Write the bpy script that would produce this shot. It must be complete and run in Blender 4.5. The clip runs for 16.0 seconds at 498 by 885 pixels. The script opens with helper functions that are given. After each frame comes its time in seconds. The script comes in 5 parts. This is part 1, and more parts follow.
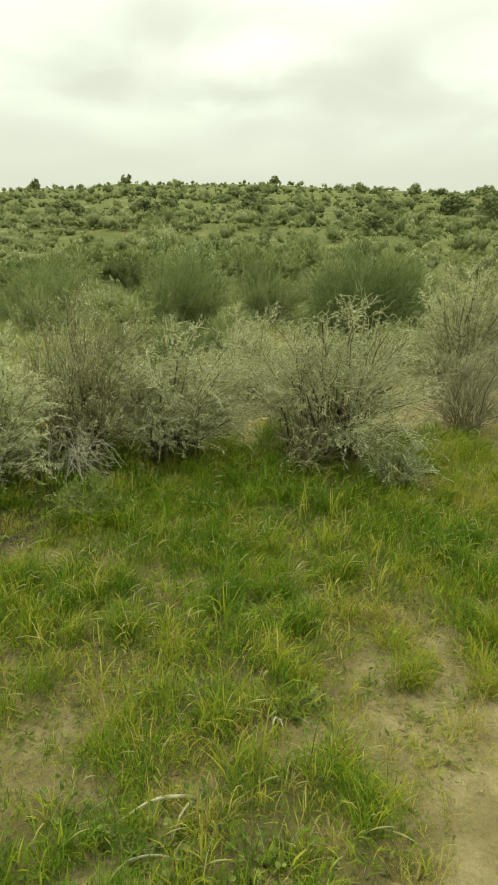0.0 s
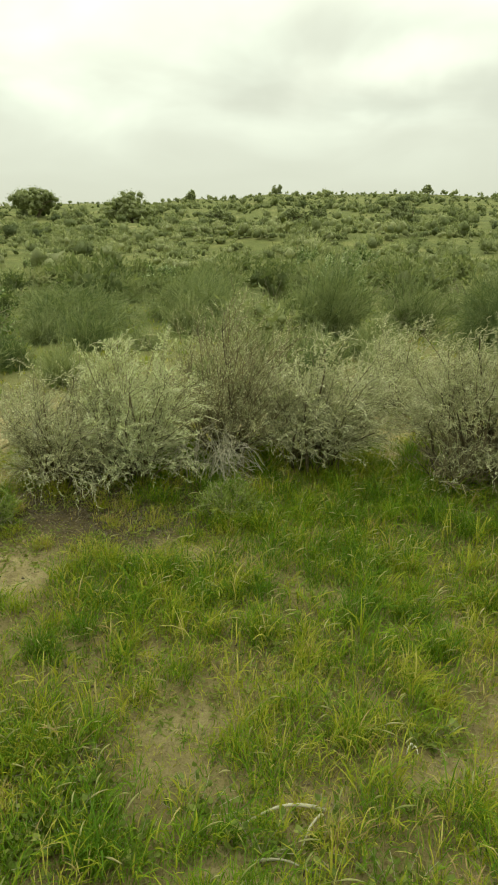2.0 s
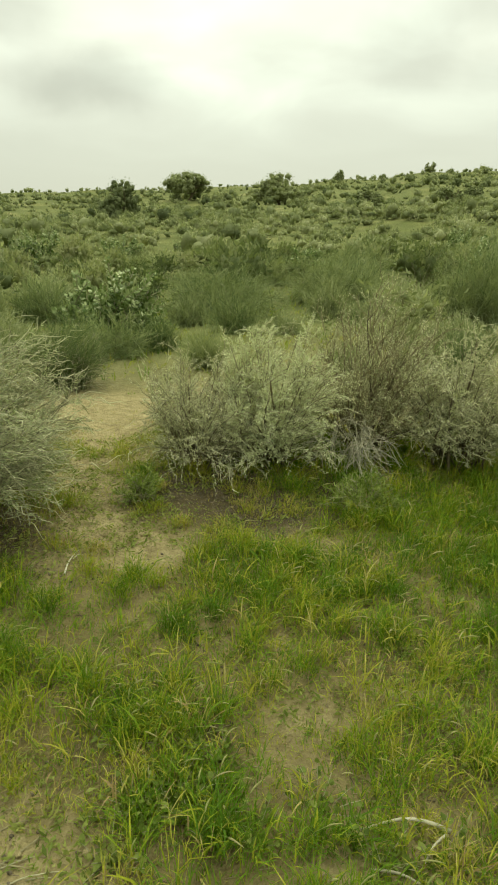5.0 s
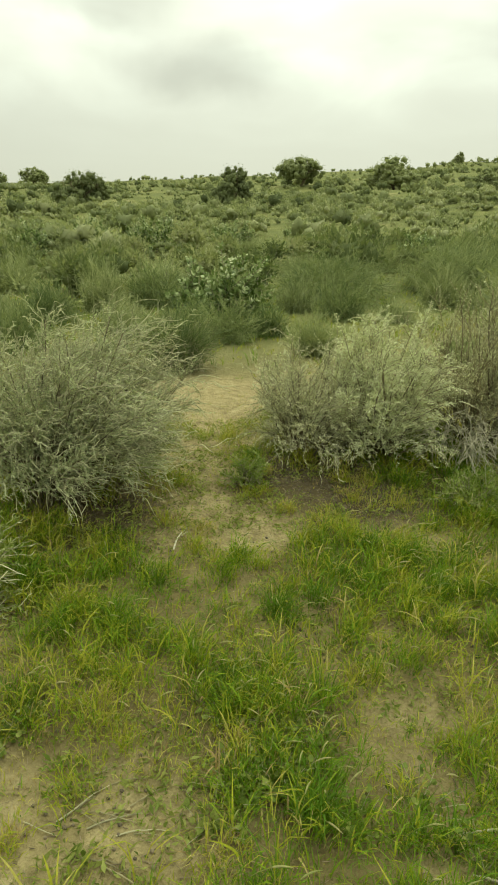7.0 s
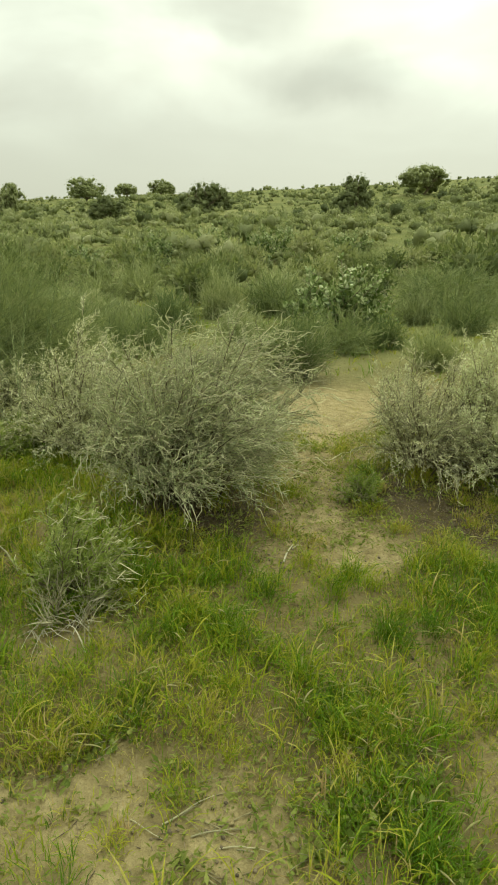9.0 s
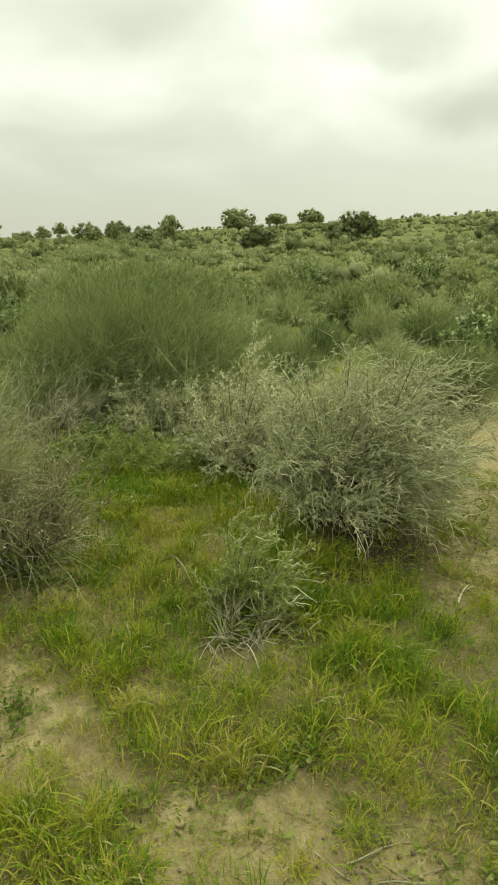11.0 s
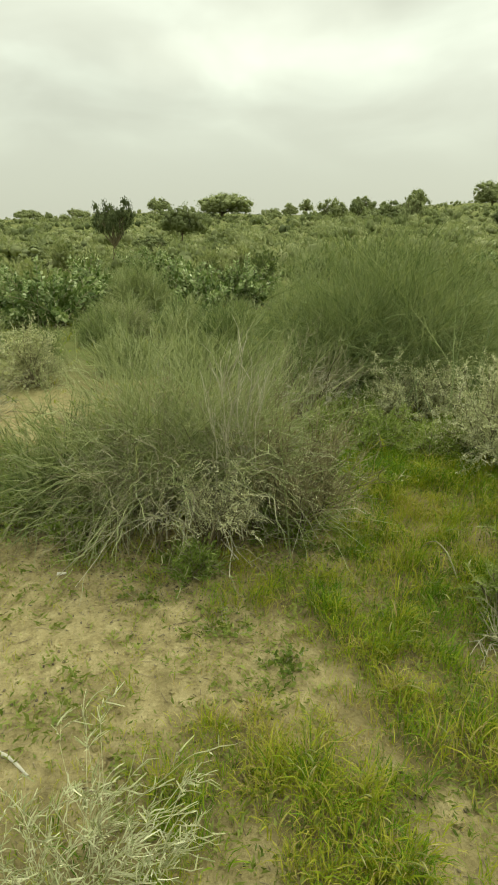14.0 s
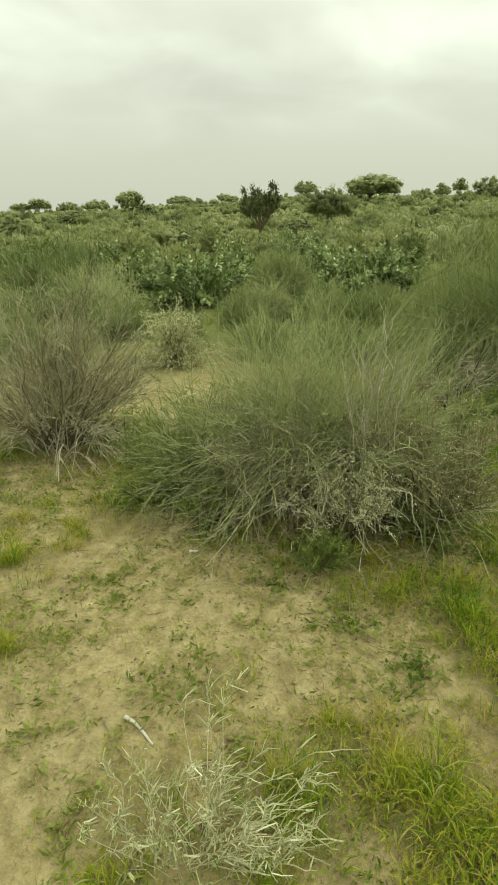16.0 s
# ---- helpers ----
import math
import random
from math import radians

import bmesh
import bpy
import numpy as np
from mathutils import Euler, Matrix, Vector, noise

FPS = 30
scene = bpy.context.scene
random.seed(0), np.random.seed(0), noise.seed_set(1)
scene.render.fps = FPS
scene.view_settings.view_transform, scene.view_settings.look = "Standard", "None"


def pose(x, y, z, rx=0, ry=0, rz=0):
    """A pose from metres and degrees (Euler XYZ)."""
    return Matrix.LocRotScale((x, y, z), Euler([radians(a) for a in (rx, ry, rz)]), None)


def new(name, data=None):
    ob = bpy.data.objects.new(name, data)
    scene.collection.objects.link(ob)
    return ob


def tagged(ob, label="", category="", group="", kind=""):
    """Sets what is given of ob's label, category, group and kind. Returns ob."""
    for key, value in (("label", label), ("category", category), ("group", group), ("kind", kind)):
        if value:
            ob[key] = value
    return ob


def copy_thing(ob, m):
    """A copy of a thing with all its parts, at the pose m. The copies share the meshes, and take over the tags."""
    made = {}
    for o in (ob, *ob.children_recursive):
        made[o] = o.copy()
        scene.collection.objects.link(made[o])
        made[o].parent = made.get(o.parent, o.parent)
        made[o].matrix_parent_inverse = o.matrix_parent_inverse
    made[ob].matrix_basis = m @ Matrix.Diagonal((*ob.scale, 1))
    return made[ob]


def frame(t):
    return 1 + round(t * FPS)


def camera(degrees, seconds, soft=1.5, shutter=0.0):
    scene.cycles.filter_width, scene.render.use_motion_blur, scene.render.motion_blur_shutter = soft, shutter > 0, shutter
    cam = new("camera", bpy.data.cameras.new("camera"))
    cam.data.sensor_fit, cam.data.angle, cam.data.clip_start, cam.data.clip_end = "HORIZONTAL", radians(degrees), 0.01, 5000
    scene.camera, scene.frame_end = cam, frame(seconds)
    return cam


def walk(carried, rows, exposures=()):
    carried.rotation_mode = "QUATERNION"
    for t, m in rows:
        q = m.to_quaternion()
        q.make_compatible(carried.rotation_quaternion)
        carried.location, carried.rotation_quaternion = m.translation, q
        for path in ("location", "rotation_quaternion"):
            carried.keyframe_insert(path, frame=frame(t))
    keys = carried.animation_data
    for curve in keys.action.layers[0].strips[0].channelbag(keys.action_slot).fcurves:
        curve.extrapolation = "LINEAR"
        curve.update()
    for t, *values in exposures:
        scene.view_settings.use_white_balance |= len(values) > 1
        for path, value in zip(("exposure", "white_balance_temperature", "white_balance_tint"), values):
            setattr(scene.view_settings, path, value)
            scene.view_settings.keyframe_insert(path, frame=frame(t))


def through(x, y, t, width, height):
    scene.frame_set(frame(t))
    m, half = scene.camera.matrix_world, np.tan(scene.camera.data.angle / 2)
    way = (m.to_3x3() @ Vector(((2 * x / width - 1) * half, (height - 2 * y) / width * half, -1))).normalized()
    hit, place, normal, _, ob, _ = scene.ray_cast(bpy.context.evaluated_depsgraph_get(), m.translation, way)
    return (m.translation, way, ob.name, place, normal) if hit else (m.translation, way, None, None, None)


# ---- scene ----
cam = camera(43.15, 16.0, soft=1.8)
PATH = [
    (0.0, pose(0.000, 0.000, 1.463, 73.00, 0.35, 0.00)),
    (0.5, pose(-0.017, 0.003, 1.467, 73.32, -0.12, 2.41)),
    (1.0, pose(-0.036, -0.008, 1.472, 73.76, -0.18, 6.46)),
    (1.5, pose(-0.057, -0.014, 1.476, 74.00, -0.31, 9.95)),
    (2.0, pose(-0.074, -0.017, 1.471, 73.77, -0.41, 12.52)),
    (2.5, pose(-0.086, -0.006, 1.474, 73.15, -0.31, 13.78)),
    (3.0, pose(-0.103, 0.017, 1.484, 72.26, 0.54, 16.69)),
    (3.5, pose(-0.115, 0.029, 1.494, 72.10, 0.21, 19.89)),
    (4.0, pose(-0.109, 0.024, 1.498, 72.15, 0.16, 21.85)),
    (6.3, pose(-0.123, -0.028, 1.510, 71.94, -0.20, 30.68)),
    (6.5, pose(-0.131, -0.027, 1.507, 71.83, -0.00, 31.83)),
    (7.0, pose(-0.152, -0.035, 1.504, 71.01, -0.18, 34.43)),
    (7.5, pose(-0.170, -0.038, 1.510, 71.43, 0.21, 38.05)),
    (8.0, pose(-0.185, -0.029, 1.506, 72.03, -0.52, 40.43)),
    (8.5, pose(-0.189, -0.019, 1.510, 71.55, -0.26, 42.77)),
    (9.0, pose(-0.211, -0.045, 1.517, 71.73, -0.18, 44.57)),
    (9.5, pose(-0.245, -0.104, 1.523, 71.78, 0.12, 49.06)),
    (9.7, pose(-0.259, -0.127, 1.522, 72.06, 0.17, 50.70)),
    (11.8, pose(-0.392, -0.229, 1.522, 73.97, 0.00, 60.37)),
    (12.0, pose(-0.405, -0.242, 1.520, 73.43, 0.22, 61.64)),
    (12.5, pose(-0.440, -0.299, 1.509, 72.62, 0.36, 66.19)),
    (13.0, pose(-0.468, -0.358, 1.498, 72.95, -0.30, 68.06)),
    (13.5, pose(-0.472, -0.408, 1.497, 72.33, -0.74, 70.75)),
    (14.0, pose(-0.482, -0.426, 1.496, 72.00, -0.29, 77.79)),
    (14.5, pose(-0.499, -0.412, 1.498, 71.98, -0.10, 81.28)),
    (15.0, pose(-0.518, -0.417, 1.496, 70.97, 0.81, 84.93)),
    (15.5, pose(-0.535, -0.426, 1.489, 70.72, 0.29, 87.58)),
    (16.0, pose(-0.539, -0.434, 1.490, 70.65, 0.46, 90.24)),
]
walk(cam, PATH, [(0, 0.0, 7250, -7), (1.5, -0.07, 7250, -7), (4.0, -0.07, 7250, -7), (6.5, 0.0, 7250, -7), (16, 0.0, 7250, -7)])

# ---- light: an overcast monsoon sky with a veiled sun ----
SUN_UP, SUN_TURN = radians(60), radians(340)
world = bpy.data.worlds.new("overcast_sky")
scene.world = world
world.use_nodes = True


def node(tree, kind, inputs=None, **props):
    """A shader node with its properties and inputs set; an input may be a socket."""
    n = tree.nodes.new(kind)
    for key, value in props.items():
        setattr(n, key, value)
    for key, value in (inputs or {}).items():
        if isinstance(value, bpy.types.NodeSocket):
            tree.links.new(value, n.inputs[key])
        else:
            n.inputs[key].default_value = value
    return n


def ramp(tree, fac, stops):
    n = node(tree, "ShaderNodeValToRGB", {0: fac})
    el = n.color_ramp.elements
    while len(el) < len(stops):
        el.new(0.5)
    for e, (pos, col) in zip(el, stops):
        e.position, e.color = pos, (*col, 1)
    return n.outputs[0]


def mix(tree, fac, a, b, blend="MIX"):
    n = node(tree, "ShaderNodeMix", data_type="RGBA", blend_type=blend)
    for sock, value in ((n.inputs[0], fac), (n.inputs[6], a), (n.inputs[7], b)):
        if isinstance(value, bpy.types.NodeSocket):
            tree.links.new(value, sock)
        else:
            sock.default_value = value if isinstance(value, float) else (*value, 1)
    return n.outputs[2]


def maths(tree, op, a, b=0.0, clamp=False):
    return node(tree, "ShaderNodeMath", {0: a, 1: b}, operation=op, use_clamp=clamp).outputs[0]


# grey cloud bellies (-) and bright breaks (+): the way to each, its half width and half height, its strength
CLOUDS = [
    (-0.219, 0.948, 0.230, 0.067, 0.043, -1.0), (-0.019, 0.977, 0.213, 0.085, 0.025, -1.0), (0.155, 0.963, 0.220, 0.076, 0.038, -1.0), (-0.082, 0.954, 0.288, 0.152, 0.029, -1.0),
    (-0.580, 0.788, 0.205, 0.090, 0.031, -1.0), (-0.615, 0.761, 0.207, 0.103, 0.031, -1.0), (-0.666, 0.693, 0.278, 0.099, 0.025, -1.0), (-0.822, 0.487, 0.294, 0.188, 0.043, -1.0),
    (-0.983, -0.020, 0.184, 0.143, 0.045, -0.6), (0.006, 0.968, 0.253, 0.099, 0.027, 1.0), (-0.563, 0.787, 0.252, 0.099, 0.054, 1.0), (-0.752, 0.624, 0.211, 0.099, 0.045, 1.0),
    (-0.937, 0.248, 0.246, 0.108, 0.045, 1.0), (-0.967, 0.119, 0.225, 0.081, 0.031, 1.0),
]


def build_world():
    t = world.node_tree
    t.nodes.clear()
    sky = node(t, "ShaderNodeTexSky", sky_type="NISHITA", sun_disc=False, sun_elevation=SUN_UP, sun_rotation=SUN_TURN, dust_density=4.0)
    geo = node(t, "ShaderNodeTexCoord").outputs["Generated"]
    sep = node(t, "ShaderNodeSeparateXYZ", {0: geo})
    up = maths(t, "MAXIMUM", sep.outputs[2], 0.0)
    flat = maths(t, "ADD", up, 0.22)
    px, py = maths(t, "DIVIDE", sep.outputs[0], flat), maths(t, "DIVIDE", sep.outputs[1], flat)
    deck = node(t, "ShaderNodeCombineXYZ", {0: px, 1: py, 2: 0.0}).outputs[0]
    big = node(t, "ShaderNodeTexNoise", {"Vector": deck, "Scale": 1.6, "Detail": 4.0, "Roughness": 0.46, "Distortion": 0.4}).outputs[0]
    # bright breaks in the deck against grey bellies
    cloud = ramp(t, big, [(0.30, (0.603, 0.60, 0.582)), (0.46, (0.673, 0.675, 0.660)), (0.57, (0.745, 0.757, 0.742)), (0.70, (0.862, 0.884, 0.860))])
    veil = ramp(t, up, [(0.0, (0.725, 0.722, 0.680)), (0.10, (0.674, 0.674, 0.646)), (0.22, (0.664, 0.669, 0.650))])
    low = node(t, "ShaderNodeMapRange", {0: up, 1: 0.06, 2: 0.24}, interpolation_type="SMOOTHSTEP").outputs[0]
    # an overcast sky is some three times as bright overhead as at its edge
    over = maths(t, "ADD", maths(t, "MULTIPLY", up, 1.9), 1.0)
    deck_col = mix(t, 1.0, mix(t, low, veil, cloud), node(t, "ShaderNodeCombineXYZ", {0: over, 1: over, 2: over}).outputs[0], "MULTIPLY")
    blue = mix(t, 1.0, sky.outputs[0], (0.10, 0.10, 0.10), "MULTIPLY")
    col = mix(t, 0.93, blue, deck_col)
    # the larger cloud masses, with ragged edges
    ragged = node(t, "ShaderNodeTexNoise", {"Vector": geo, "Scale": 9.0, "Detail": 4.0}).outputs["Color"]
    shift = node(t, "ShaderNodeVectorMath", {0: ragged, 1: (-0.5, -0.5, -0.5)}, operation="ADD").outputs[0]
    bent = node(t, "ShaderNodeVectorMath", {0: shift, 1: (0.12, 0.12, 0.07), 2: geo}, operation="MULTIPLY_ADD")
    total = 0.0
    for cx, cy, cz, cw, ch, power in CLOUDS:
        away = node(t, "ShaderNodeVectorMath", {0: bent.outputs[0], 1: (-cx, -cy, -cz)}, operation="ADD").outputs[0]
        away = node(t, "ShaderNodeVectorMath", {0: away, 1: (1 / cw, 1 / cw, 1 / ch)}, operation="MULTIPLY").outputs[0]
        dist = node(t, "ShaderNodeVectorMath", {0: away}, operation="LENGTH").outputs["Value"]
        spot = node(t, "ShaderNodeMapRange", {0: dist, 1: 0.3, 2: 1.7, 3: 0.13 * power, 4: 0.0}, interpolation_type="SMOOTHSTEP").outputs[0]
        total = maths(t, "ADD", spot, total)
    gain = maths(t, "ADD", total, 1.0)
    col = mix(t, 1.0, col, node(t, "ShaderNodeCombineXYZ", {0: gain, 1: gain, 2: gain}).outputs[0], "MULTIPLY")
    west = node(t, "ShaderNodeMapRange", {0: sep.outputs[0], 1: -0.55, 2: -1.0, 3: 1.0, 4: 0.89}, interpolation_type="SMOOTHSTEP").outputs[0]
    dim = node(t, "ShaderNodeCombineXYZ", {0: west, 1: west, 2: west}).outputs[0]
    col = mix(t, 1.0, col, dim, "MULTIPLY")
    back = node(t, "ShaderNodeBackground", {0: col, 1: 1.0})
    out = node(t, "ShaderNodeOutputWorld", {0: back.outputs[0]})


build_world()
sun = new("veiled_sun", bpy.data.lights.new("veiled_sun", "SUN"))
sun.data.energy, sun.data.angle, sun.data.color = 1.08, radians(22), (1.0, 0.96, 0.88)
sun.matrix_world = pose(0, 0, 30, 90 - math.degrees(SUN_UP), 0, 180 - math.degrees(SUN_TURN))


# ---- materials ----
def leafy(name, stops, through=0.25, rough=0.6, spread=0.25):
    """Plant matter: its colour runs by each leaf's own tone, with a little change from plant to plant."""
    m = bpy.data.materials.new(name)
    m.use_nodes = True
    t = m.node_tree
    t.nodes.clear()
    tone = node(t, "ShaderNodeAttribute", attribute_name="tone").outputs["Fac"]
    pos = node(t, "ShaderNodeNewGeometry").outputs["Position"]
    blot = node(t, "ShaderNodeTexNoise", {"Vector": pos, "Scale": 3.0, "Detail": 2.0}).outputs[0]
    rnd = node(t, "ShaderNodeObjectInfo").outputs["Random"]
    k = maths(t, "ADD", tone, maths(t, "MULTIPLY", maths(t, "ADD", maths(t, "SUBTRACT", blot, 0.5), maths(t, "MULTIPLY", maths(t, "SUBTRACT", rnd, 0.5), 0.6)), spread * 2), True)
    col = ramp(t, k, [(at, (c[0], c[1] * 0.995, c[2] * 0.95)) for at, c in stops])
    grain = node(t, "ShaderNodeTexNoise", {"Vector": pos, "Scale": 120.0, "Detail": 1.0}).outputs[0]
    col = mix(t, 0.35, col, ramp(t, grain, [(0.3, (0.55, 0.55, 0.5)), (0.7, (1.3, 1.3, 1.25))]), "MULTIPLY")
    face = node(t, "ShaderNodeBsdfPrincipled", {"Base Color": col, "Roughness": rough, "Specular IOR Level": 0.14})
    glow = node(t, "ShaderNodeBsdfTranslucent", {0: mix(t, 1.0, col, (1.1, 1.15, 0.7), "MULTIPLY")})
    both = node(t, "ShaderNodeMixShader", {0: through, 1: face.outputs[0], 2: glow.outputs[0]})
    node(t, "ShaderNodeOutputMaterial", {0: both.outputs[0]})
    return m


def woody(name, a, b, scale=40.0):
    m = bpy.data.materials.new(name)
    m.use_nodes = True
    t = m.node_tree
    p = t.nodes["Principled BSDF"]
    pos = node(t, "ShaderNodeNewGeometry").outputs["Position"]
    tone = node(t, "ShaderNodeAttribute", attribute_name="tone").outputs["Fac"]
    n1 = node(t, "ShaderNodeTexNoise", {"Vector": pos, "Scale": scale, "Detail": 4.0}).outputs[0]
    k = maths(t, "ADD", maths(t, "MULTIPLY", n1, 0.7), maths(t, "MULTIPLY", tone, 0.4))
    t.links.new(ramp(t, k, [(0.3, a), (0.75, b)]), p.inputs["Base Color"])
    p.inputs["Roughness"].default_value = 0.85
    bump = node(t, "ShaderNodeBump", {"Height": n1, "Strength": 0.5, "Distance": 0.004})
    t.links.new(bump.outputs[0], p.inputs["Normal"])
    return m


GRASS = leafy("grass_blade", [(0.0, (0.084, 0.168, 0.013)), (0.25, (0.178, 0.274, 0.020)), (0.5, (0.310, 0.325, 0.029)), (0.75, (0.385, 0.365, 0.066)), (0.9, (0.43, 0.375, 0.15)), (1.0, (0.34, 0.25, 0.12))], 0.27)
SEED = leafy("seed_head", [(0.0, (0.24, 0.27, 0.09)), (0.6, (0.38, 0.37, 0.17)), (1.0, (0.45, 0.39, 0.24))], 0.3)
GREYLEAF = leafy("grey_woolly_leaf", [(0.0, (0.288, 0.314, 0.162)), (0.5, (0.543, 0.554, 0.361)), (1.0, (0.773, 0.763, 0.585))], 0.26, 0.8)
SPIKE = leafy("woolly_spike", [(0.0, (0.437, 0.437, 0.285)), (1.0, (0.646, 0.627, 0.456))], 0.3, 0.9)
SAGE = leafy("sage_leaf", [(0.0, (0.282, 0.334, 0.178)), (0.5, (0.476, 0.517, 0.314)), (1.0, (0.679, 0.700, 0.491))], 0.28, 0.75)
BONE = woody("bleached_bone_wood", (0.45, 0.42, 0.34), (0.68, 0.65, 0.55))
GREENLEAF = leafy("green_leaf", [(0.0, (0.08, 0.12, 0.022)), (0.5, (0.15, 0.20, 0.042)), (1.0, (0.28, 0.31, 0.09))], 0.3)
OLIVE = leafy("olive_rod", [(0.0, (0.125, 0.154, 0.064)), (0.5, (0.255, 0.291, 0.144)), (1.0, (0.426, 0.447, 0.270))], 0.3)
BROOM = leafy("broom_rod", [(0.0, (0.097, 0.136, 0.053)), (0.5, (0.198, 0.240, 0.106)), (1.0, (0.352, 0.380, 0.198))], 0.28)
STRAW = leafy("dry_rod", [(0.0, (0.165, 0.15, 0.098)), (0.5, (0.32, 0.295, 0.21)), (1.0, (0.47, 0.445, 0.345))], 0.2, 0.85)
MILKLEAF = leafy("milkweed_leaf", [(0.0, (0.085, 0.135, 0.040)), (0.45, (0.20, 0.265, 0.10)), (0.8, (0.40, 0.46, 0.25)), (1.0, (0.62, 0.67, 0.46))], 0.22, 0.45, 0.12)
SCRUB = leafy("scrub_leaf", [(0.0, (0.090, 0.118, 0.046)), (0.4, (0.165, 0.197, 0.086)), (0.75, (0.265, 0.288, 0.142)), (1.0, (0.36, 0.37, 0.22))], 0.42, 0.7, 0.3)
TREELEAF = leafy("tree_leaf", [(0.0, (0.085, 0.105, 0.052)), (0.5, (0.195, 0.225, 0.112)), (1.0, (0.34, 0.37, 0.20))], 0.40, 0.75, 0.2)
# scrub leaf with far haze put into its colour: paler and greyer than SCRUB
HAZELEAF = leafy("haze_paled_scrub_leaf", [(0.0, (0.131, 0.159, 0.078)), (0.4, (0.223, 0.255, 0.125)), (0.8, (0.305, 0.331, 0.174)), (1.0, (0.403, 0.420, 0.251))], 0.42, 0.8, 0.3)
YOUNGLEAF = leafy("fresh_leaf", [(0.0, (0.13, 0.19, 0.04)), (0.5, (0.25, 0.315, 0.085)), (1.0, (0.42, 0.46, 0.20))], 0.35, 0.7)
DARKTWIG = woody("dark_twig", (0.125, 0.108, 0.050), (0.31, 0.275, 0.145))
BARK = woody("dark_bark", (0.062, 0.050, 0.024), (0.18, 0.148, 0.078))
TWIG = woody("grey_twig", (0.168, 0.156, 0.082), (0.38, 0.360, 0.215))
PALEWOOD = woody("bleached_wood", (0.26, 0.240, 0.155), (0.52, 0.490, 0.355))
LITTER_SHADE = woody("litter_shade", (0.05, 0.04, 0.024), (0.19, 0.15, 0.09))
LITTER = woody("dry_litter", (0.09, 0.065, 0.04), (0.34, 0.27, 0.17))


def sand_material():
    m = bpy.data.materials.new("sand_and_seedlings")
    m.use_nodes = True
    t = m.node_tree
    p = t.nodes["Principled BSDF"]
    pos = node(t, "ShaderNodeNewGeometry").outputs["Position"]
    cov = node(t, "ShaderNodeAttribute", attribute_name="cover").outputs["Fac"]
    far = node(t, "ShaderNodeAttribute", attribute_name="meadow").outputs["Fac"]
    n_big = node(t, "ShaderNodeTexNoise", {"Vector": pos, "Scale": 1.3, "Detail": 4.0, "Roughness": 0.6}).outputs[0]
    n_mid = node(t, "ShaderNodeTexNoise", {"Vector": pos, "Scale": 14.0, "Detail": 5.0, "Roughness": 0.65}).outputs[0]
    n_fine = node(t, "ShaderNodeTexNoise", {"Vector": pos, "Scale": 260.0, "Detail": 3.0}).outputs[0]
    crumb = node(t, "ShaderNodeTexVoronoi", {"Vector": pos, "Scale": 55.0}).outputs["Distance"]
    sand = ramp(t, n_mid, [(0.28, (0.210, 0.174, 0.084)), (0.5, (0.340, 0.288, 0.148)), (0.75, (0.465, 0.404, 0.228))])
    sand = mix(t, 0.55, sand, ramp(t, n_big, [(0.3, (0.70, 0.68, 0.62)), (0.65, (1.15, 1.13, 1.08))]), "MULTIPLY")
    sand = mix(t, 0.4, sand, ramp(t, n_fine, [(0.3, (0.6, 0.58, 0.54)), (0.7, (1.25, 1.22, 1.2))]), "MULTIPLY")
    # crumbs of dark droppings and leaf mould in the sand
    specks = node(t, "ShaderNodeTexVoronoi", {"Vector": pos, "Scale": 34.0, "Randomness": 1.0}).outputs["Distance"]
    mask = maths(t, "MULTIPLY", ramp(t, specks, [(0.10, (1, 1, 1)), (0.22, (0, 0, 0))]), ramp(t, n_mid, [(0.52, (0, 0, 0)), (0.66, (1, 1, 1))]))
    sand = mix(t, maths(t, "MULTIPLY", mask, 0.8), sand, (0.065, 0.05, 0.03))
    # a thin felt of seedlings and moss where grass grows
    felt = ramp(t, n_mid, [(0.3, (0.056, 0.049, 0.016)), (0.55, (0.112, 0.091, 0.030)), (0.8, (0.190, 0.148, 0.060))])
    k = maths(t, "MULTIPLY", cov, ramp(t, n_mid, [(0.30, (0.35, 0.35, 0.35)), (0.62, (1, 1, 1))]))
    col = mix(t, maths(t, "MULTIPLY", k, 0.85), sand, felt)
    # dark soil, and shade by the shrubs, painted into the sand colour
    soil_shade = node(t, "ShaderNodeAttribute", attribute_name="soil_shade").outputs["Fac"]
    col = mix(t, maths(t, "MULTIPLY", soil_shade, ramp(t, n_mid, [(0.3, (0.6, 0.6, 0.6)), (0.6, (1, 1, 1))])), col, (0.055, 0.043, 0.020))
    n_m = node(t, "ShaderNodeTexNoise", {"Vector": pos, "Scale": 0.35, "Detail": 6.0, "Roughness": 0.68}).outputs[0]
    meadow = ramp(t, n_m, [(0.30, (0.090, 0.110, 0.038)), (0.50, (0.140, 0.160, 0.052)), (0.60, (0.190, 0.198, 0.070)), (0.72, (0.29, 0.262, 0.130))])
    col = mix(t, far, col, meadow)
    t.links.new(col, p.inputs["Base Color"])
    p.inputs["Roughness"].default_value = 0.95
    p.inputs["Specular IOR Level"].default_value = 0.1
    h = maths(t, "ADD", maths(t, "ADD", n_mid, maths(t, "MULTIPLY", n_fine, 0.12)), maths(t, "MULTIPLY", crumb, 0.35))
    b = node(t, "ShaderNodeBump", {"Height": h, "Strength": 0.85, "Distance": 0.045})
    t.links.new(b.outputs[0], p.inputs["Normal"])
    return m


SAND = sand_material()

# ---- the lie of the land ----
RNG = np.random.default_rng(7)
LATTICE = RNG.random((256, 256))


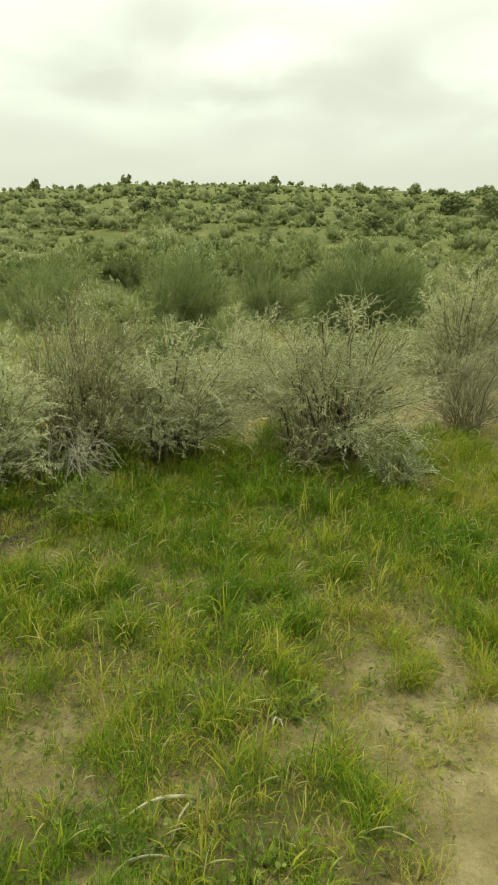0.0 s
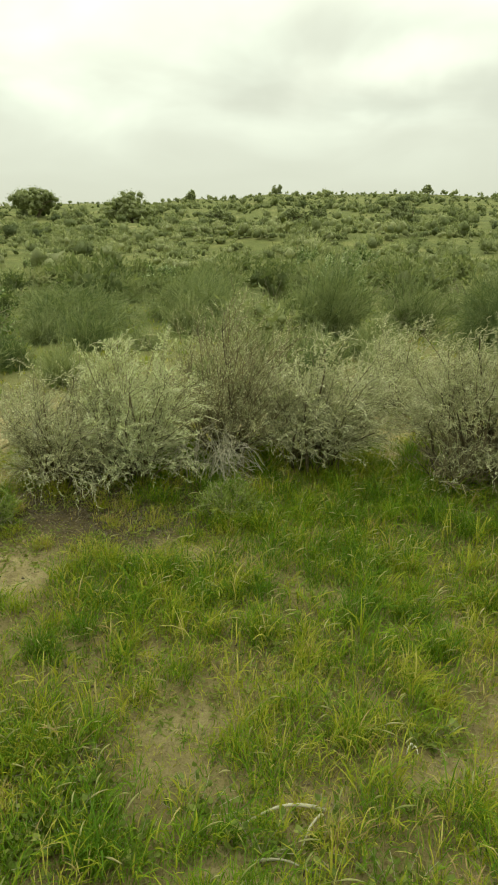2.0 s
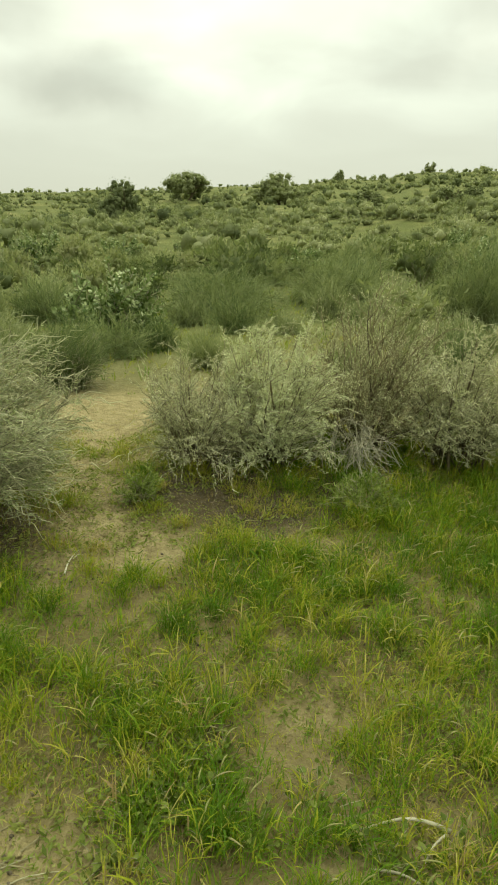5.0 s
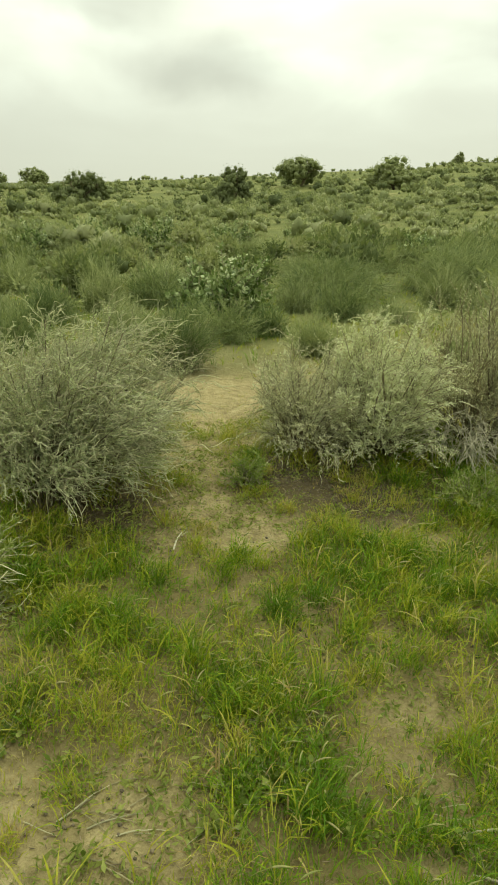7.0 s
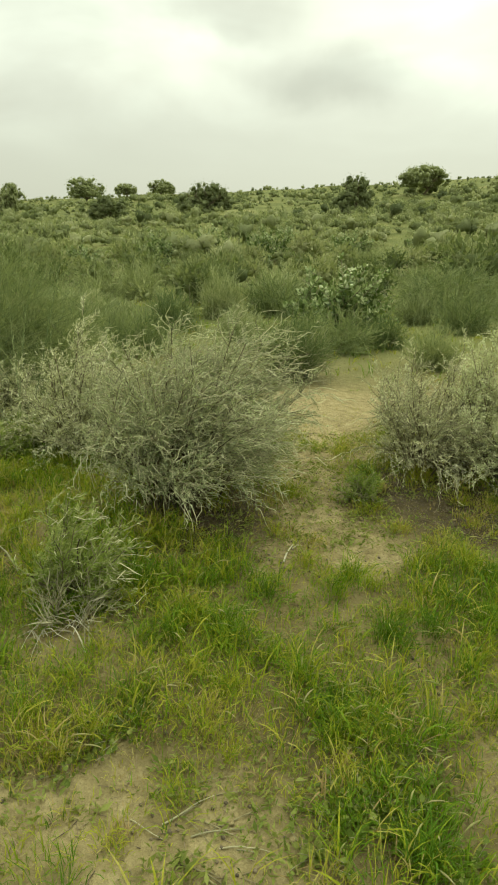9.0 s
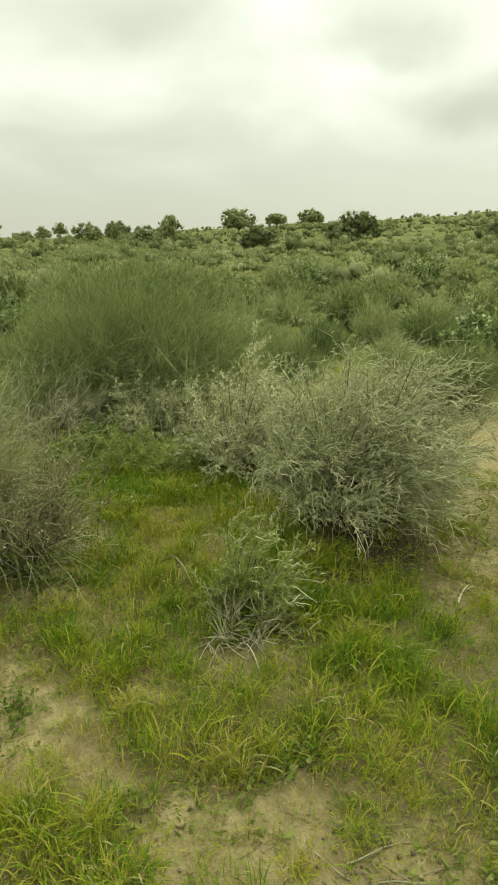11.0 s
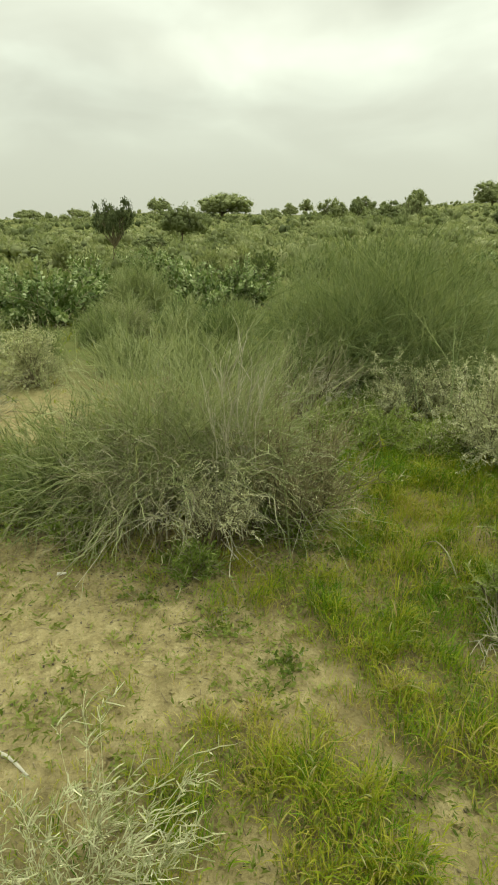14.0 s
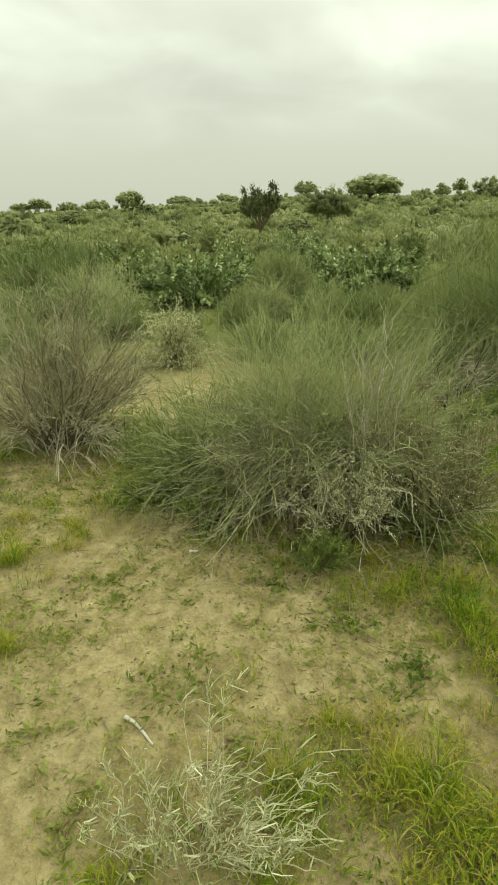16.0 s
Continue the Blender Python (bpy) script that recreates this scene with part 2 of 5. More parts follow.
def fuzz(x, y):
    """Smooth value noise, 0 to 1."""
    xi, yi = np.floor(x).astype(int), np.floor(y).astype(int)
    fx, fy = x - xi, y - yi
    fx, fy = fx * fx * (3 - 2 * fx), fy * fy * (3 - 2 * fy)
    g = lambda i, j: LATTICE[(xi + i) % 256, (yi + j) % 256]
    return (g(0, 0) * (1 - fx) + g(1, 0) * fx) * (1 - fy) + (g(0, 1) * (1 - fx) + g(1, 1) * fx) * fy


# elevation of the dune crest all round, degrees by heading
CREST_AT = [-180, -60, -20, -8, 2, 10, 20, 29, 37, 44, 53, 62, 75, 87, 93, 101, 110, 150, 180]
CREST_UP = [0.3, 3, 4.2, 4.95, 5.25, 5.25, 4.55, 4.2, 3.8, 3.6, 3.0, 2.5, 1.95, 1.8, 1.5, 1.0, 0.6, 0.3, 0.3]
CREST_R = 150.0

# lush (+) and bare (-) patches near the walk: x, y, radius, weight
LUSH = [
    (0.02, 3.14, 0.47, 1.0), (0.49, 3.21, 0.45, 1.0), (0.97, 3.36, 0.37, 0.7), (1.25, 3.06, 0.36, 0.6), (-0.12, 2.15, 0.26, 0.9),
    (-0.12, 1.66, 0.20, 0.7), (-1.02, 3.23, 0.2, 0.6), (-0.87, 1.30, 0.17, 0.7), (-1.28, 2.32, 0.19, 0.9), (-0.90, 3.34, 0.23, 1.0),
    (-1.19, 1.26, 0.22, 0.8), (-1.47, 1.35, 0.22, 0.8), (-1.09, 1.34, 0.20, 0.8), (-0.82, 1.11, 0.20, 0.7), (-2.41, 1.51, 0.25, 0.9),
]
LUSH_FAR = [
    (-1.68, 1.15, 0.22, 0.8), (-1.40, 1.36, 0.22, 0.8), (-1.12, 1.45, 0.18, 0.7),
    (-3.0, 3.45, 0.12, 0.3), (-2.0, 2.75, 0.14, 0.7),     (-1.25, 2.31, 0.22, 0.7), (-1.71, 0.97, 0.19, 0.5), (-2.28, 1.64, 0.25, 0.5), (-3.7, 1.5, 0.4, 0.2), (-1.83, 0.63, 0.15, 0.4),
    (-4.57, 1.70, 0.56, 1.0), (-2.86, 0.87, 0.22, 0.2), (-2.41, 0.46, 0.20, 0.5), (-1.97, 0.75, 0.22, 0.4), (-1.88, 0.00, 0.15, 0.3),
    (-4.33, 1.27, 0.30, 0.6), (-1.84, 0.24, 0.15, 0.4), (-1.85, 0.52, 0.15, 0.3), (-1.64, 0.92, 0.2, 0.8), (-0.86, 1.75, 0.2, 0.5), (-0.27, 1.58, 0.15, 0.5), (-1.0, 1.6, 0.15, 0.4), (-0.95, 2.6, 0.25, 0.4), (-2.66, 1.22, 0.2, 0.1), (-2.76, -0.09, 0.10, 1.0), (-2.85, 0.17, 0.12, 0.8), (-2.33, -0.43, 0.08, 1.1), (-2.06, -0.16, 0.13, 0.9), (-2.38, 0.41, 0.20, 0.3), (-2.89, 0.18, 0.10, 0.9), (-2.07, -0.15, 0.16, 0.7), (-1.99, 0.54, 0.18, 0.2), (-3.85, -0.95, 0.25, 0.8),
]
BARE = [
    (-2.48, 1.96, 0.24, -1.0),     (0.60, 1.52, 0.33, -1.0), (-1.14, 3.02, 0.28, -0.3), (0.63, 1.97, 0.16, -0.5), (-0.72, 2.71, 0.15, -0.2), (-1.45, 3.02, 0.29, -0.9),
    (-1.27, 1.86, 0.14, -0.2), (-0.66, 1.64, 0.10, -0.3), (-3.90, 4.55, 0.36, -1.5), (-3.55, 4.65, 0.34, -1.5), (-3.35, 4.15, 0.30, -1.3), (-2.48, 2.87, 0.20, -1.4), (-2.63, 3.02, 0.18, -1.0), (-2.92, 3.40, 0.14, -0.8), (-2.78, 3.18, 0.17, -1.2), (-2.33, 2.55, 0.20, -1.2), (-2.08, 2.32, 0.20, -1.1), (-1.78, 2.30, 0.17, -0.9), (-1.95, 1.98, 0.18, -0.8), (-1.85, 2.95, 0.22, -0.8), (0.68, 1.70, 0.24, -0.4), (34.6, 93.8, 1.4, -1.0), (-1.74, 2.33, 0.17, -0.8),
    (-1.12, 1.04, 0.11, -0.8), (-3.0, 3.78, 0.24, -1.0), (-1.15, 0.86, 0.23, -1.0), (-0.62, 1.57, 0.10, -0.2), (-1.63, 0.56, 0.15, -0.3),
]
BARE_FAR = [
    (-0.20, 1.34, 0.07, -0.9), (-0.30, 1.20, 0.06, -0.7),
    (-2.72, -0.18, 0.16, -0.7), (-2.42, -0.02, 0.18, -0.7), (-2.95, 0.10, 0.15, -0.5), (-2.28, -0.30, 0.14, -0.5),
    (-2.13, 1.05, 0.17, -0.7), (-2.54, -0.32, 0.18, -0.8), (-2.27, -0.08, 0.15, -0.6), (-1.60, 0.55, 0.17, -0.6), (-2.63, -0.83, 0.28, -1.0),
    (-3.23, -0.78, 0.20, -0.9), (-2.24, 0.11, 0.13, -0.7), (-3.71, -1.53, 0.30, -1.0), (-2.99, -1.06, 0.29, -1.0), (-2.25, -1.06, 0.27, -1.0),
    (-1.82, -1.00, 0.20, -0.9), (-2.73, -0.64, 0.19, -0.8), (-2.32, 0.05, 0.11, -0.7), (-6.31, -1.27, 0.4, -1.0), (-5.4, -0.9, 0.4, -0.6), (-2.0, 2.6, 0.2, -0.8),
]
# dark leafy soil with the shrubs' shade painted in: x, y, radius, weight
SOIL_SHADE = [(-2.55, 2.00, 0.34, 1.0), (-1.55, 3.0, 0.46, 1.1), (-1.95, 3.1, 0.46, 1.0), (-1.2, 3.35, 0.25, 0.7)]
# low hummocks that the shrubs have gathered: x, y, radius, height
HUMMOCKS = [(0.6, 4.4, 0.7, 0.10), (-1.1, 4.1, 0.6, 0.10), (-1.8, 3.7, 0.7, 0.08), (-2.75, 2.2, 0.7, 0.08), (-3.55, -0.05, 0.9, 0.12), (-6.0, 2.1, 1.3, 0.15), (-4.6, -1.85, 0.6, 0.08)]


def heading(x, y):
    return np.degrees(np.arctan2(-x, y))


def ground_z(x, y):
    x, y = np.asarray(x, float), np.asarray(y, float)
    r = np.hypot(x, y)
    crest = 1.5 + CREST_R * np.tan(np.radians(np.interp(heading(x, y), CREST_AT, CREST_UP)))
    s = np.clip((r - 9) / (CREST_R - 9), 0, 1)
    z = crest * s ** 1.45 * (1 - 0.9 * np.clip((r - CREST_R - 5) / 250, 0, 1))
    z = z + (fuzz(x * 0.11 + 40, y * 0.11 + 7) - 0.5) * 1.2 * np.clip((r - 12) / 40, 0, 1)
    near = np.clip(1 - r / 40, 0, 1)
    z = z + near * ((fuzz(x * 1.3, y * 1.3) - 0.5) * 0.05 + (fuzz(x * 5 + 9, y * 5) - 0.5) * 0.025 + (fuzz(x * 17, y * 17 + 3) - 0.5) * 0.012)
    for hx, hy, hr, hh in HUMMOCKS:
        z = z + hh * np.exp(-((x - hx) ** 2 + (y - hy) ** 2) / hr ** 2)
    return z


def cover(x, y):
    """How thickly grass grows, 0 to 1."""
    a, r = heading(x, y), np.hypot(x, y)
    d = np.interp(a, [-180, -40, 60, 85, 120, 180], [0.5, 0.84, 0.78, 0.42, 0.34, 0.5]) + np.zeros_like(x)
    d = d + (0.32 - d) * np.clip((r - 4.4) / 1.6, 0, 1)
    for px, py, pr, w in LUSH + LUSH_FAR + BARE + BARE_FAR:
        d = d + (0.42 if w > 0 else 0.50) * w * np.exp(-((x - px) ** 2 + (y - py) ** 2) / (1.25 * pr) ** 2)
    d = d + (fuzz(x * 2.3 + 3, y * 2.3) - 0.5) * 0.40 + (fuzz(x * 7 + 30, y * 7) - 0.5) * 0.75 + (fuzz(x * 17 + 5, y * 17 + 50) - 0.5) * 0.5
    return np.clip(d, 0, 1)


# ---- mesh tools ----
class Soup:
    """Gathers points and faces with a tone for each point, then makes one mesh of them."""

    def __init__(self):
        self.v, self.t, self.f3, self.f4, self.n = [], [], [], [], 0

    def add(self, v, tone, tris=None, quads=None):
        v = np.asarray(v, np.float32).reshape(-1, 3)
        self.v.append(v)
        self.t.append(np.broadcast_to(np.asarray(tone, np.float32), (len(v),)))
        if tris is not None:
            self.f3.append(np.asarray(tris).reshape(-1, 3) + self.n)
        if quads is not None:
            self.f4.append(np.asarray(quads).reshape(-1, 4) + self.n)
        self.n += len(v)

    def mesh(self, name, material, smooth=False):
        v = np.concatenate(self.v)
        f3 = np.concatenate(self.f3) if self.f3 else np.zeros((0, 3), int)
        f4 = np.concatenate(self.f4) if self.f4 else np.zeros((0, 4), int)
        me = bpy.data.meshes.new(name)
        me.vertices.add(len(v))
        me.vertices.foreach_set("co", v.ravel())
        loops = np.concatenate([f3.ravel(), f4.ravel()]).astype(np.int32)
        me.loops.add(len(loops))
        me.loops.foreach_set("vertex_index", loops)
        me.polygons.add(len(f3) + len(f4))
        starts = np.concatenate([np.arange(len(f3)) * 3, len(f3) * 3 + np.arange(len(f4)) * 4]).astype(np.int32)
        me.polygons.foreach_set("loop_start", starts)
        if smooth:
            me.polygons.foreach_set("use_smooth", np.ones(len(starts), bool))
        me.update(calc_edges=True)
        me.attributes.new("tone", "FLOAT", "POINT").data.foreach_set("value", np.concatenate(self.t).astype(np.float32))
        me.materials.append(material)
        return me


def unit(a):
    return a / np.maximum(np.linalg.norm(a, axis=-1, keepdims=True), 1e-9)


def tubes(soup, p, rad, tone, sides=3):
    """Tapered tubes along the lines p (n, k, 3) with the radii rad (n, k)."""
    n, k, _ = p.shape
    t = unit(np.gradient(p, axis=1))
    ref = np.where(np.abs(t[..., 2:3]) > 0.8, np.array([1.0, 0.3, 0]), np.array([0, 0, 1.0]))
    u = unit(np.cross(t, ref))
    w = np.cross(t, u)
    a = np.arange(sides) * 2 * np.pi / sides
    ring = u[:, :, None] * np.cos(a)[:, None] + w[:, :, None] * np.sin(a)[:, None]
    v = p[:, :, None] + ring * np.broadcast_to(rad, (n, k))[:, :, None, None]
    i = np.arange(n)[:, None, None] * k * sides + np.arange(k - 1)[None, :, None] * sides
    j, j2 = np.arange(sides), (np.arange(sides) + 1) % sides
    q = np.stack([i + j, i + j2, i + j2 + sides, i + j + sides], -1)
    soup.add(v, np.repeat(np.broadcast_to(tone, (n,)), k * sides), quads=q)


def ribbons(soup, p, side, width, tone):
    """Flat blades along the lines p (n, k, 3), side (n, 3) across, width (n, k)."""
    n, k, _ = p.shape
    off = side[:, None] * (width / 2)[:, :, None]
    v = np.stack([p - off, p + off], 2)
    i = np.arange(n)[:, None] * k * 2 + np.arange(k - 1) * 2
    q = np.stack([i, i + 1, i + 3, i + 2], -1)
    soup.add(v, np.repeat(np.broadcast_to(tone, (n,)), k * 2), quads=q)


def hairs(soup, p, rad, tone, rng):
    """Twigs too fine to be round: flat strips turned at random."""
    d = unit(p[:, -1] - p[:, 0])
    ribbons(soup, p, perp(rng, d), np.broadcast_to(rad, p.shape[:2]) * 2.6, tone)


def lancets(soup, base, along_, across, length, width, tone, fold=0.15):
    """Narrow leaves: four points each, a little folded."""
    n = len(base)
    up = np.cross(along_, across)
    mid = base + along_ * (length * 0.45)[:, None] + up * (length * fold)[:, None]
    v = np.stack([base, mid - across * (width / 2)[:, None], base + along_ * length[:, None], mid + across * (width / 2)[:, None]], 1)
    soup.add(v, np.repeat(np.broadcast_to(tone, (n,)), 4), quads=np.arange(n * 4).reshape(n, 4))


def ovates(soup, base, along_, across, length, width, tone):
    """Broad leaves, cupped along the midrib."""
    n = len(base)
    up = np.cross(along_, across)
    L, W = length[:, None], width[:, None]
    m1, m2 = base + along_ * L * 0.35, base + along_ * L * 0.72 - up * L * 0.03
    tip = base + along_ * L - up * L * 0.12
    e1, e2 = up * L * 0.10, up * L * 0.06
    v = np.stack([base, m1, m2, tip, m1 - across * W * 0.5 + e1, m2 - across * W * 0.4 + e2, m1 + across * W * 0.5 + e1, m2 + across * W * 0.4 + e2], 1)
    i = (np.arange(n) * 8)[:, None]
    tris = np.concatenate([i + [0, 1, 4], i + [2, 3, 5], i + [0, 6, 1], i + [2, 7, 3]], 1)
    quads = np.concatenate([i + [1, 2, 5, 4], i + [1, 6, 7, 2]], 1)
    soup.add(v, np.repeat(np.broadcast_to(tone, (n,)), 8), tris, quads)


def lumps(soup, c, rad, tone, rng, seg=6, ring=3, rough=0.28):
    """Uneven leafy masses: knobbly closed shells at c (n, 3) with the radii rad (n, 3)."""
    n = len(c)
    th = np.linspace(0, np.pi, ring + 2)[1:-1]
    ph = np.arange(seg) * 2 * np.pi / seg
    d = np.stack([np.sin(th)[:, None] * np.cos(ph), np.sin(th)[:, None] * np.sin(ph), np.repeat(np.cos(th)[:, None], seg, 1)], -1).reshape(-1, 3)
    d = np.concatenate([[[0, 0, 1.0]], d, [[0, 0, -1.0]]])
    v = c[:, None] + d * rad[:, None] * (1 + rough * rng.normal(size=(n, len(d), 1)))
    q, t = [], []
    for j in range(seg):
        k = (j + 1) % seg
        t += [[0, 1 + j, 1 + k], [1 + ring * seg, 1 + (ring - 1) * seg + k, 1 + (ring - 1) * seg + j]]
        q += [[1 + i * seg + j, 1 + (i + 1) * seg + j, 1 + (i + 1) * seg + k, 1 + i * seg + k] for i in range(ring - 1)]
    off = (np.arange(n) * len(d))[:, None, None]
    soup.add(v, np.repeat(np.broadcast_to(tone, (n,)), len(d)), np.array(t)[None] + off, np.array(q)[None] + off)


def rand_dirs(rng, n):
    return unit(rng.normal(size=(n, 3)))


def perp(rng, d):
    return unit(np.cross(d, rand_dirs(rng, len(d))))


def fan(rng, n, h, r, foot, lift=0.5, wind=(0, 0), k=7, wiggle=0.03, wide=80, reach=(0.75, 1.05), droop=0.0):
    """Stems (n, k, 3) from a small foot to a dome of height h and radius r."""
    th = np.radians(wide) * rng.random(n) ** 0.62
    ph = rng.random(n) * 2 * np.pi
    f = rng.uniform(*reach, n)
    tip = np.stack([r * np.sin(th) ** 0.8 * np.cos(ph) * f, r * np.sin(th) ** 0.8 * np.sin(ph) * f, h * (0.05 + 0.95 * np.abs(np.cos(th)) ** 0.75) * f], -1)
    b = rng.normal(size=(n, 3)) * [foot, foot, 0]
    b[:, :2] += tip[:, :2] * 0.10
    b[:, 2] = -0.03
    c = b + (tip - b) * 0.45
    c[:, 2] += lift * h * 0.35
    s = np.linspace(0, 1, k)[None, :, None]
    p = b[:, None] * (1 - s) ** 2 + 2 * c[:, None] * s * (1 - s) + tip[:, None] * s ** 2
    p += np.cumsum(rng.normal(size=p.shape), 1) * wiggle * h * s * 0.5
    p[:, :, :2] += np.array(wind) * h * s ** 2
    out = np.linalg.norm(p[:, :, :2] - b[:, None, :2], axis=2)
    p[:, :, 2] -= droop * out * s[..., 0] ** 2
    p[:, :, 2] = np.maximum(p[:, :, 2], -0.03 + 0.05 * s[..., 0])
    return p


def along(p, idx, s):
    """Places and ways at the fractions s of the lines idx."""
    k = p.shape[1]
    u = s * (k - 1)
    i = np.minimum(u.astype(int), k - 2)
    a, b = p[idx, i], p[idx, i + 1]
    return a + (b - a) * (u - i)[:, None], unit(b - a)


def sprigs(rng, p, per, s0, s1, length, spread=0.8, droop=0.0, wind=(0, 0), k=4, rise=0.15):
    """Side shoots off the lines p: (n * per, k, 3)."""
    n = len(p) * per
    idx = np.repeat(np.arange(len(p)), per)
    o, t = along(p, idx, s0 + (s1 - s0) * rng.random(n))
    d = unit(t + rand_dirs(rng, n) * spread + np.array([0, 0, rise]))
    ln = length * rng.uniform(0.5, 1.2, n)
    s = np.linspace(0, 1, k)[None, :, None]
    q = o[:, None] + d[:, None] * ln[:, None, None] * s
    bend = np.array([wind[0], wind[1], -droop])
    q = q + bend * ln[:, None, None] * s ** 2 + rng.normal(size=q.shape) * 0.05 * ln[:, None, None] * s
    q[..., 2] = np.maximum(q[..., 2], 0.0)
    return q


def part(name, me, parent, label="", kind=""):
    ob = new(name, me)
    ob.parent = parent
    return tagged(ob, label, kind=kind)


def limbs_of(name, e, p, rad, tone, material, single, sides=5, label=""):
    """The first lines as limbs of their own, the rest joined."""
    rad = np.broadcast_to(rad, p.shape[:2])
    for i in range(min(single, len(p))):
        s = Soup()
        tubes(s, p[i : i + 1], rad[i : i + 1], tone[i : i + 1], sides)
        part(name, s.mesh(name, material, True), e, label)
    if len(p) > single:
        s = Soup()
        tubes(s, p[single:], rad[single:], tone[single:], sides)
        part(name + "_tangle", s.mesh(name + "_tangle", material, True), e, kind="stuff")


def thing(name, x, y, label, category, group="", turn=0.0, sink=0.0):
    """An empty at the foot of a thing, on the ground."""
    e = new(name)
    e.empty_display_size = 0.1
    e.matrix_world = pose(x, y, float(ground_z(x, y)) - sink, 0, 0, turn)
    return tagged(e, label, category, group)


# ---- the plants ----
def grey_shrub(x, y, h, r, label, seed, wind=(0.12, 0.0), stems=70, per=14, leaf=0.026, green=0.6, spikes=0.55, wide=95, lift=0.30, single=8, tuft=18, bare=0.3, limb=1.0, coat=GREYLEAF, curl=1.0, fall=-0.55):
    """Woolly grey-green bush: crooked stems, leafy shoots, pale curling spikes."""
    rng = np.random.default_rng(seed)
    e = thing("desert_shrub", x, y, label, "shrub")
    p = fan(rng, stems, h * 0.95, r * 0.95, 0.08 * r + 0.02, lift, np.array(wind) * 0.6, 7, 0.035, wide, (0.55, 1.05))
    thick = rng.uniform(0.003, 0.006, stems)
    thick[:single] = rng.uniform(0.006, 0.012, single) * limb
    limbs_of("branch", e, p, thick[:, None] * np.linspace(1, 0.25, 7) * (0.6 + 0.5 * h), rng.random(stems), BARK, single, 5, "dark crooked branch")
    tw = sprigs(rng, p, per, bare, 1.0, 0.20 * r + 0.07, 0.9, 0.10, wind, 4)
    s = Soup()
    hairs(s, tw, np.linspace(0.0019, 0.0009, 4)[None], rng.random(len(tw)), rng)
    part("twiggery", s.mesh("twiggery", TWIG), e, kind="stuff")
    n = len(tw) * tuft
    idx = np.repeat(np.arange(len(tw)), tuft)
    o, t = along(tw, idx, 0.1 + 0.9 * rng.random(n))
    d = unit(t * 0.8 + rand_dirs(rng, n) * 0.85 + [wind[0], wind[1], 0.05])
    ln = leaf * rng.uniform(0.6, 1.4, n)
    # whole shoots run paler or greener
    tone = np.clip(green + 0.2 * rng.normal(size=n) + 0.55 * (rng.random(len(tw))[idx] - 0.5), 0, 1)
    s = Soup()
    lancets(s, o, d, perp(rng, d), ln, ln * rng.uniform(0.15, 0.27, n), tone)
    part("foliage", s.mesh("foliage", coat), e, kind="stuff")
    m = int(len(tw) * spikes)
    if m:
        outer = np.linalg.norm(tw[:, -1] / [r, r, h], axis=1) + 0.25 * rng.random(len(tw)) + 0.6 * tw[:, -1, 2] / h
        pick = np.resize(np.argsort(-outer), m)
        o, t = along(tw, pick, rng.uniform(0.55, 1.0, m))
        ln = np.minimum(rng.lognormal(-2.65, 0.32, m) * (0.6 + 0.4 * h), 0.12) * curl
        u = np.linspace(0, 1, 6)[None, :, None]
        # a spike rises, bends over and hooks at its tip
        hook = perp(rng, t)[:, None] * np.sin(u * 5.5) * (0.25 + 0.75 * u) * 0.36
        q = o[:, None] + (unit(t + rand_dirs(rng, m) * 0.5 + [0, 0, 0.3])[:, None] * u + np.array([wind[0] * 2.5, wind[1] * 2.5, fall]) * u ** 2 + (rng.normal(size=(m, 3)) * 0.55)[:, None] * u ** 2 + hook) * ln[:, None, None]
        s = Soup()
        tubes(s, q, np.array([0.0010, 0.0018, 0.0024, 0.0024, 0.0019, 0.0006])[None] * rng.uniform(0.6, 1.2, (m, 1)), rng.random(m), 3)
        part("flower_fringe", s.mesh("flower_fringe", SPIKE, True), e, "pale woolly drooping flower spikes", "stuff")
    return e


def silver_plant(x, y, h, r, label, seed, stems=26):
    """A low woolly plant: forking pale shoots, each ending in thick upright woolly spikes."""
    rng = np.random.default_rng(seed)
    e = thing("silvery_plant", x, y, label, "plant")
    p = fan(rng, stems, h * 0.8, r * 0.9, 0.07, 0.2, (0.02, 0.06), 6, 0.09, 84, (0.5, 0.98))
    limbs_of("shoot", e, p, rng.uniform(0.0010, 0.0018, stems)[:, None] * np.linspace(1, 0.7, 6), rng.random(stems), SPIKE, stems, 5, "pale woolly shoot")
    q = sprigs(rng, p, 8, 0.2, 1.0, 0.085, 0.9, 0.1, (0.25, 0.4), 5, 0.6)
    s = Soup()
    tubes(s, q, np.array([0.0007, 0.0011, 0.0015, 0.0014, 0.0006])[None] * rng.uniform(0.6, 1.1, (len(q), 1)), rng.random(len(q)) * 0.5, 5)
    part("woolly_spikework", s.mesh("woolly_spikework", SPIKE, True), e, "pale woolly upright spikes", "stuff")
    q2 = sprigs(rng, q, 2, 0.1, 1.0, 0.045, 0.9, 0.0, (0.05, 0.1), 3, 0.3)
    s = Soup()
    hairs(s, q2, np.linspace(0.0016, 0.0010, 3)[None], rng.random(len(q2)), rng)
    n = len(q) * 2
    o, t = along(q, np.repeat(np.arange(len(q)), 2), rng.random(n) * 0.6)
    d = unit(t + rand_dirs(rng, n))
    ln = rng.uniform(0.010, 0.022, n)
    lancets(s, o, d, perp(rng, d), ln, ln * 0.2, np.clip(0.8 + 0.2 * rng.normal(size=n), 0, 1))
    part("foliage", s.mesh("foliage", GREYLEAF), e, kind="stuff")
    return e


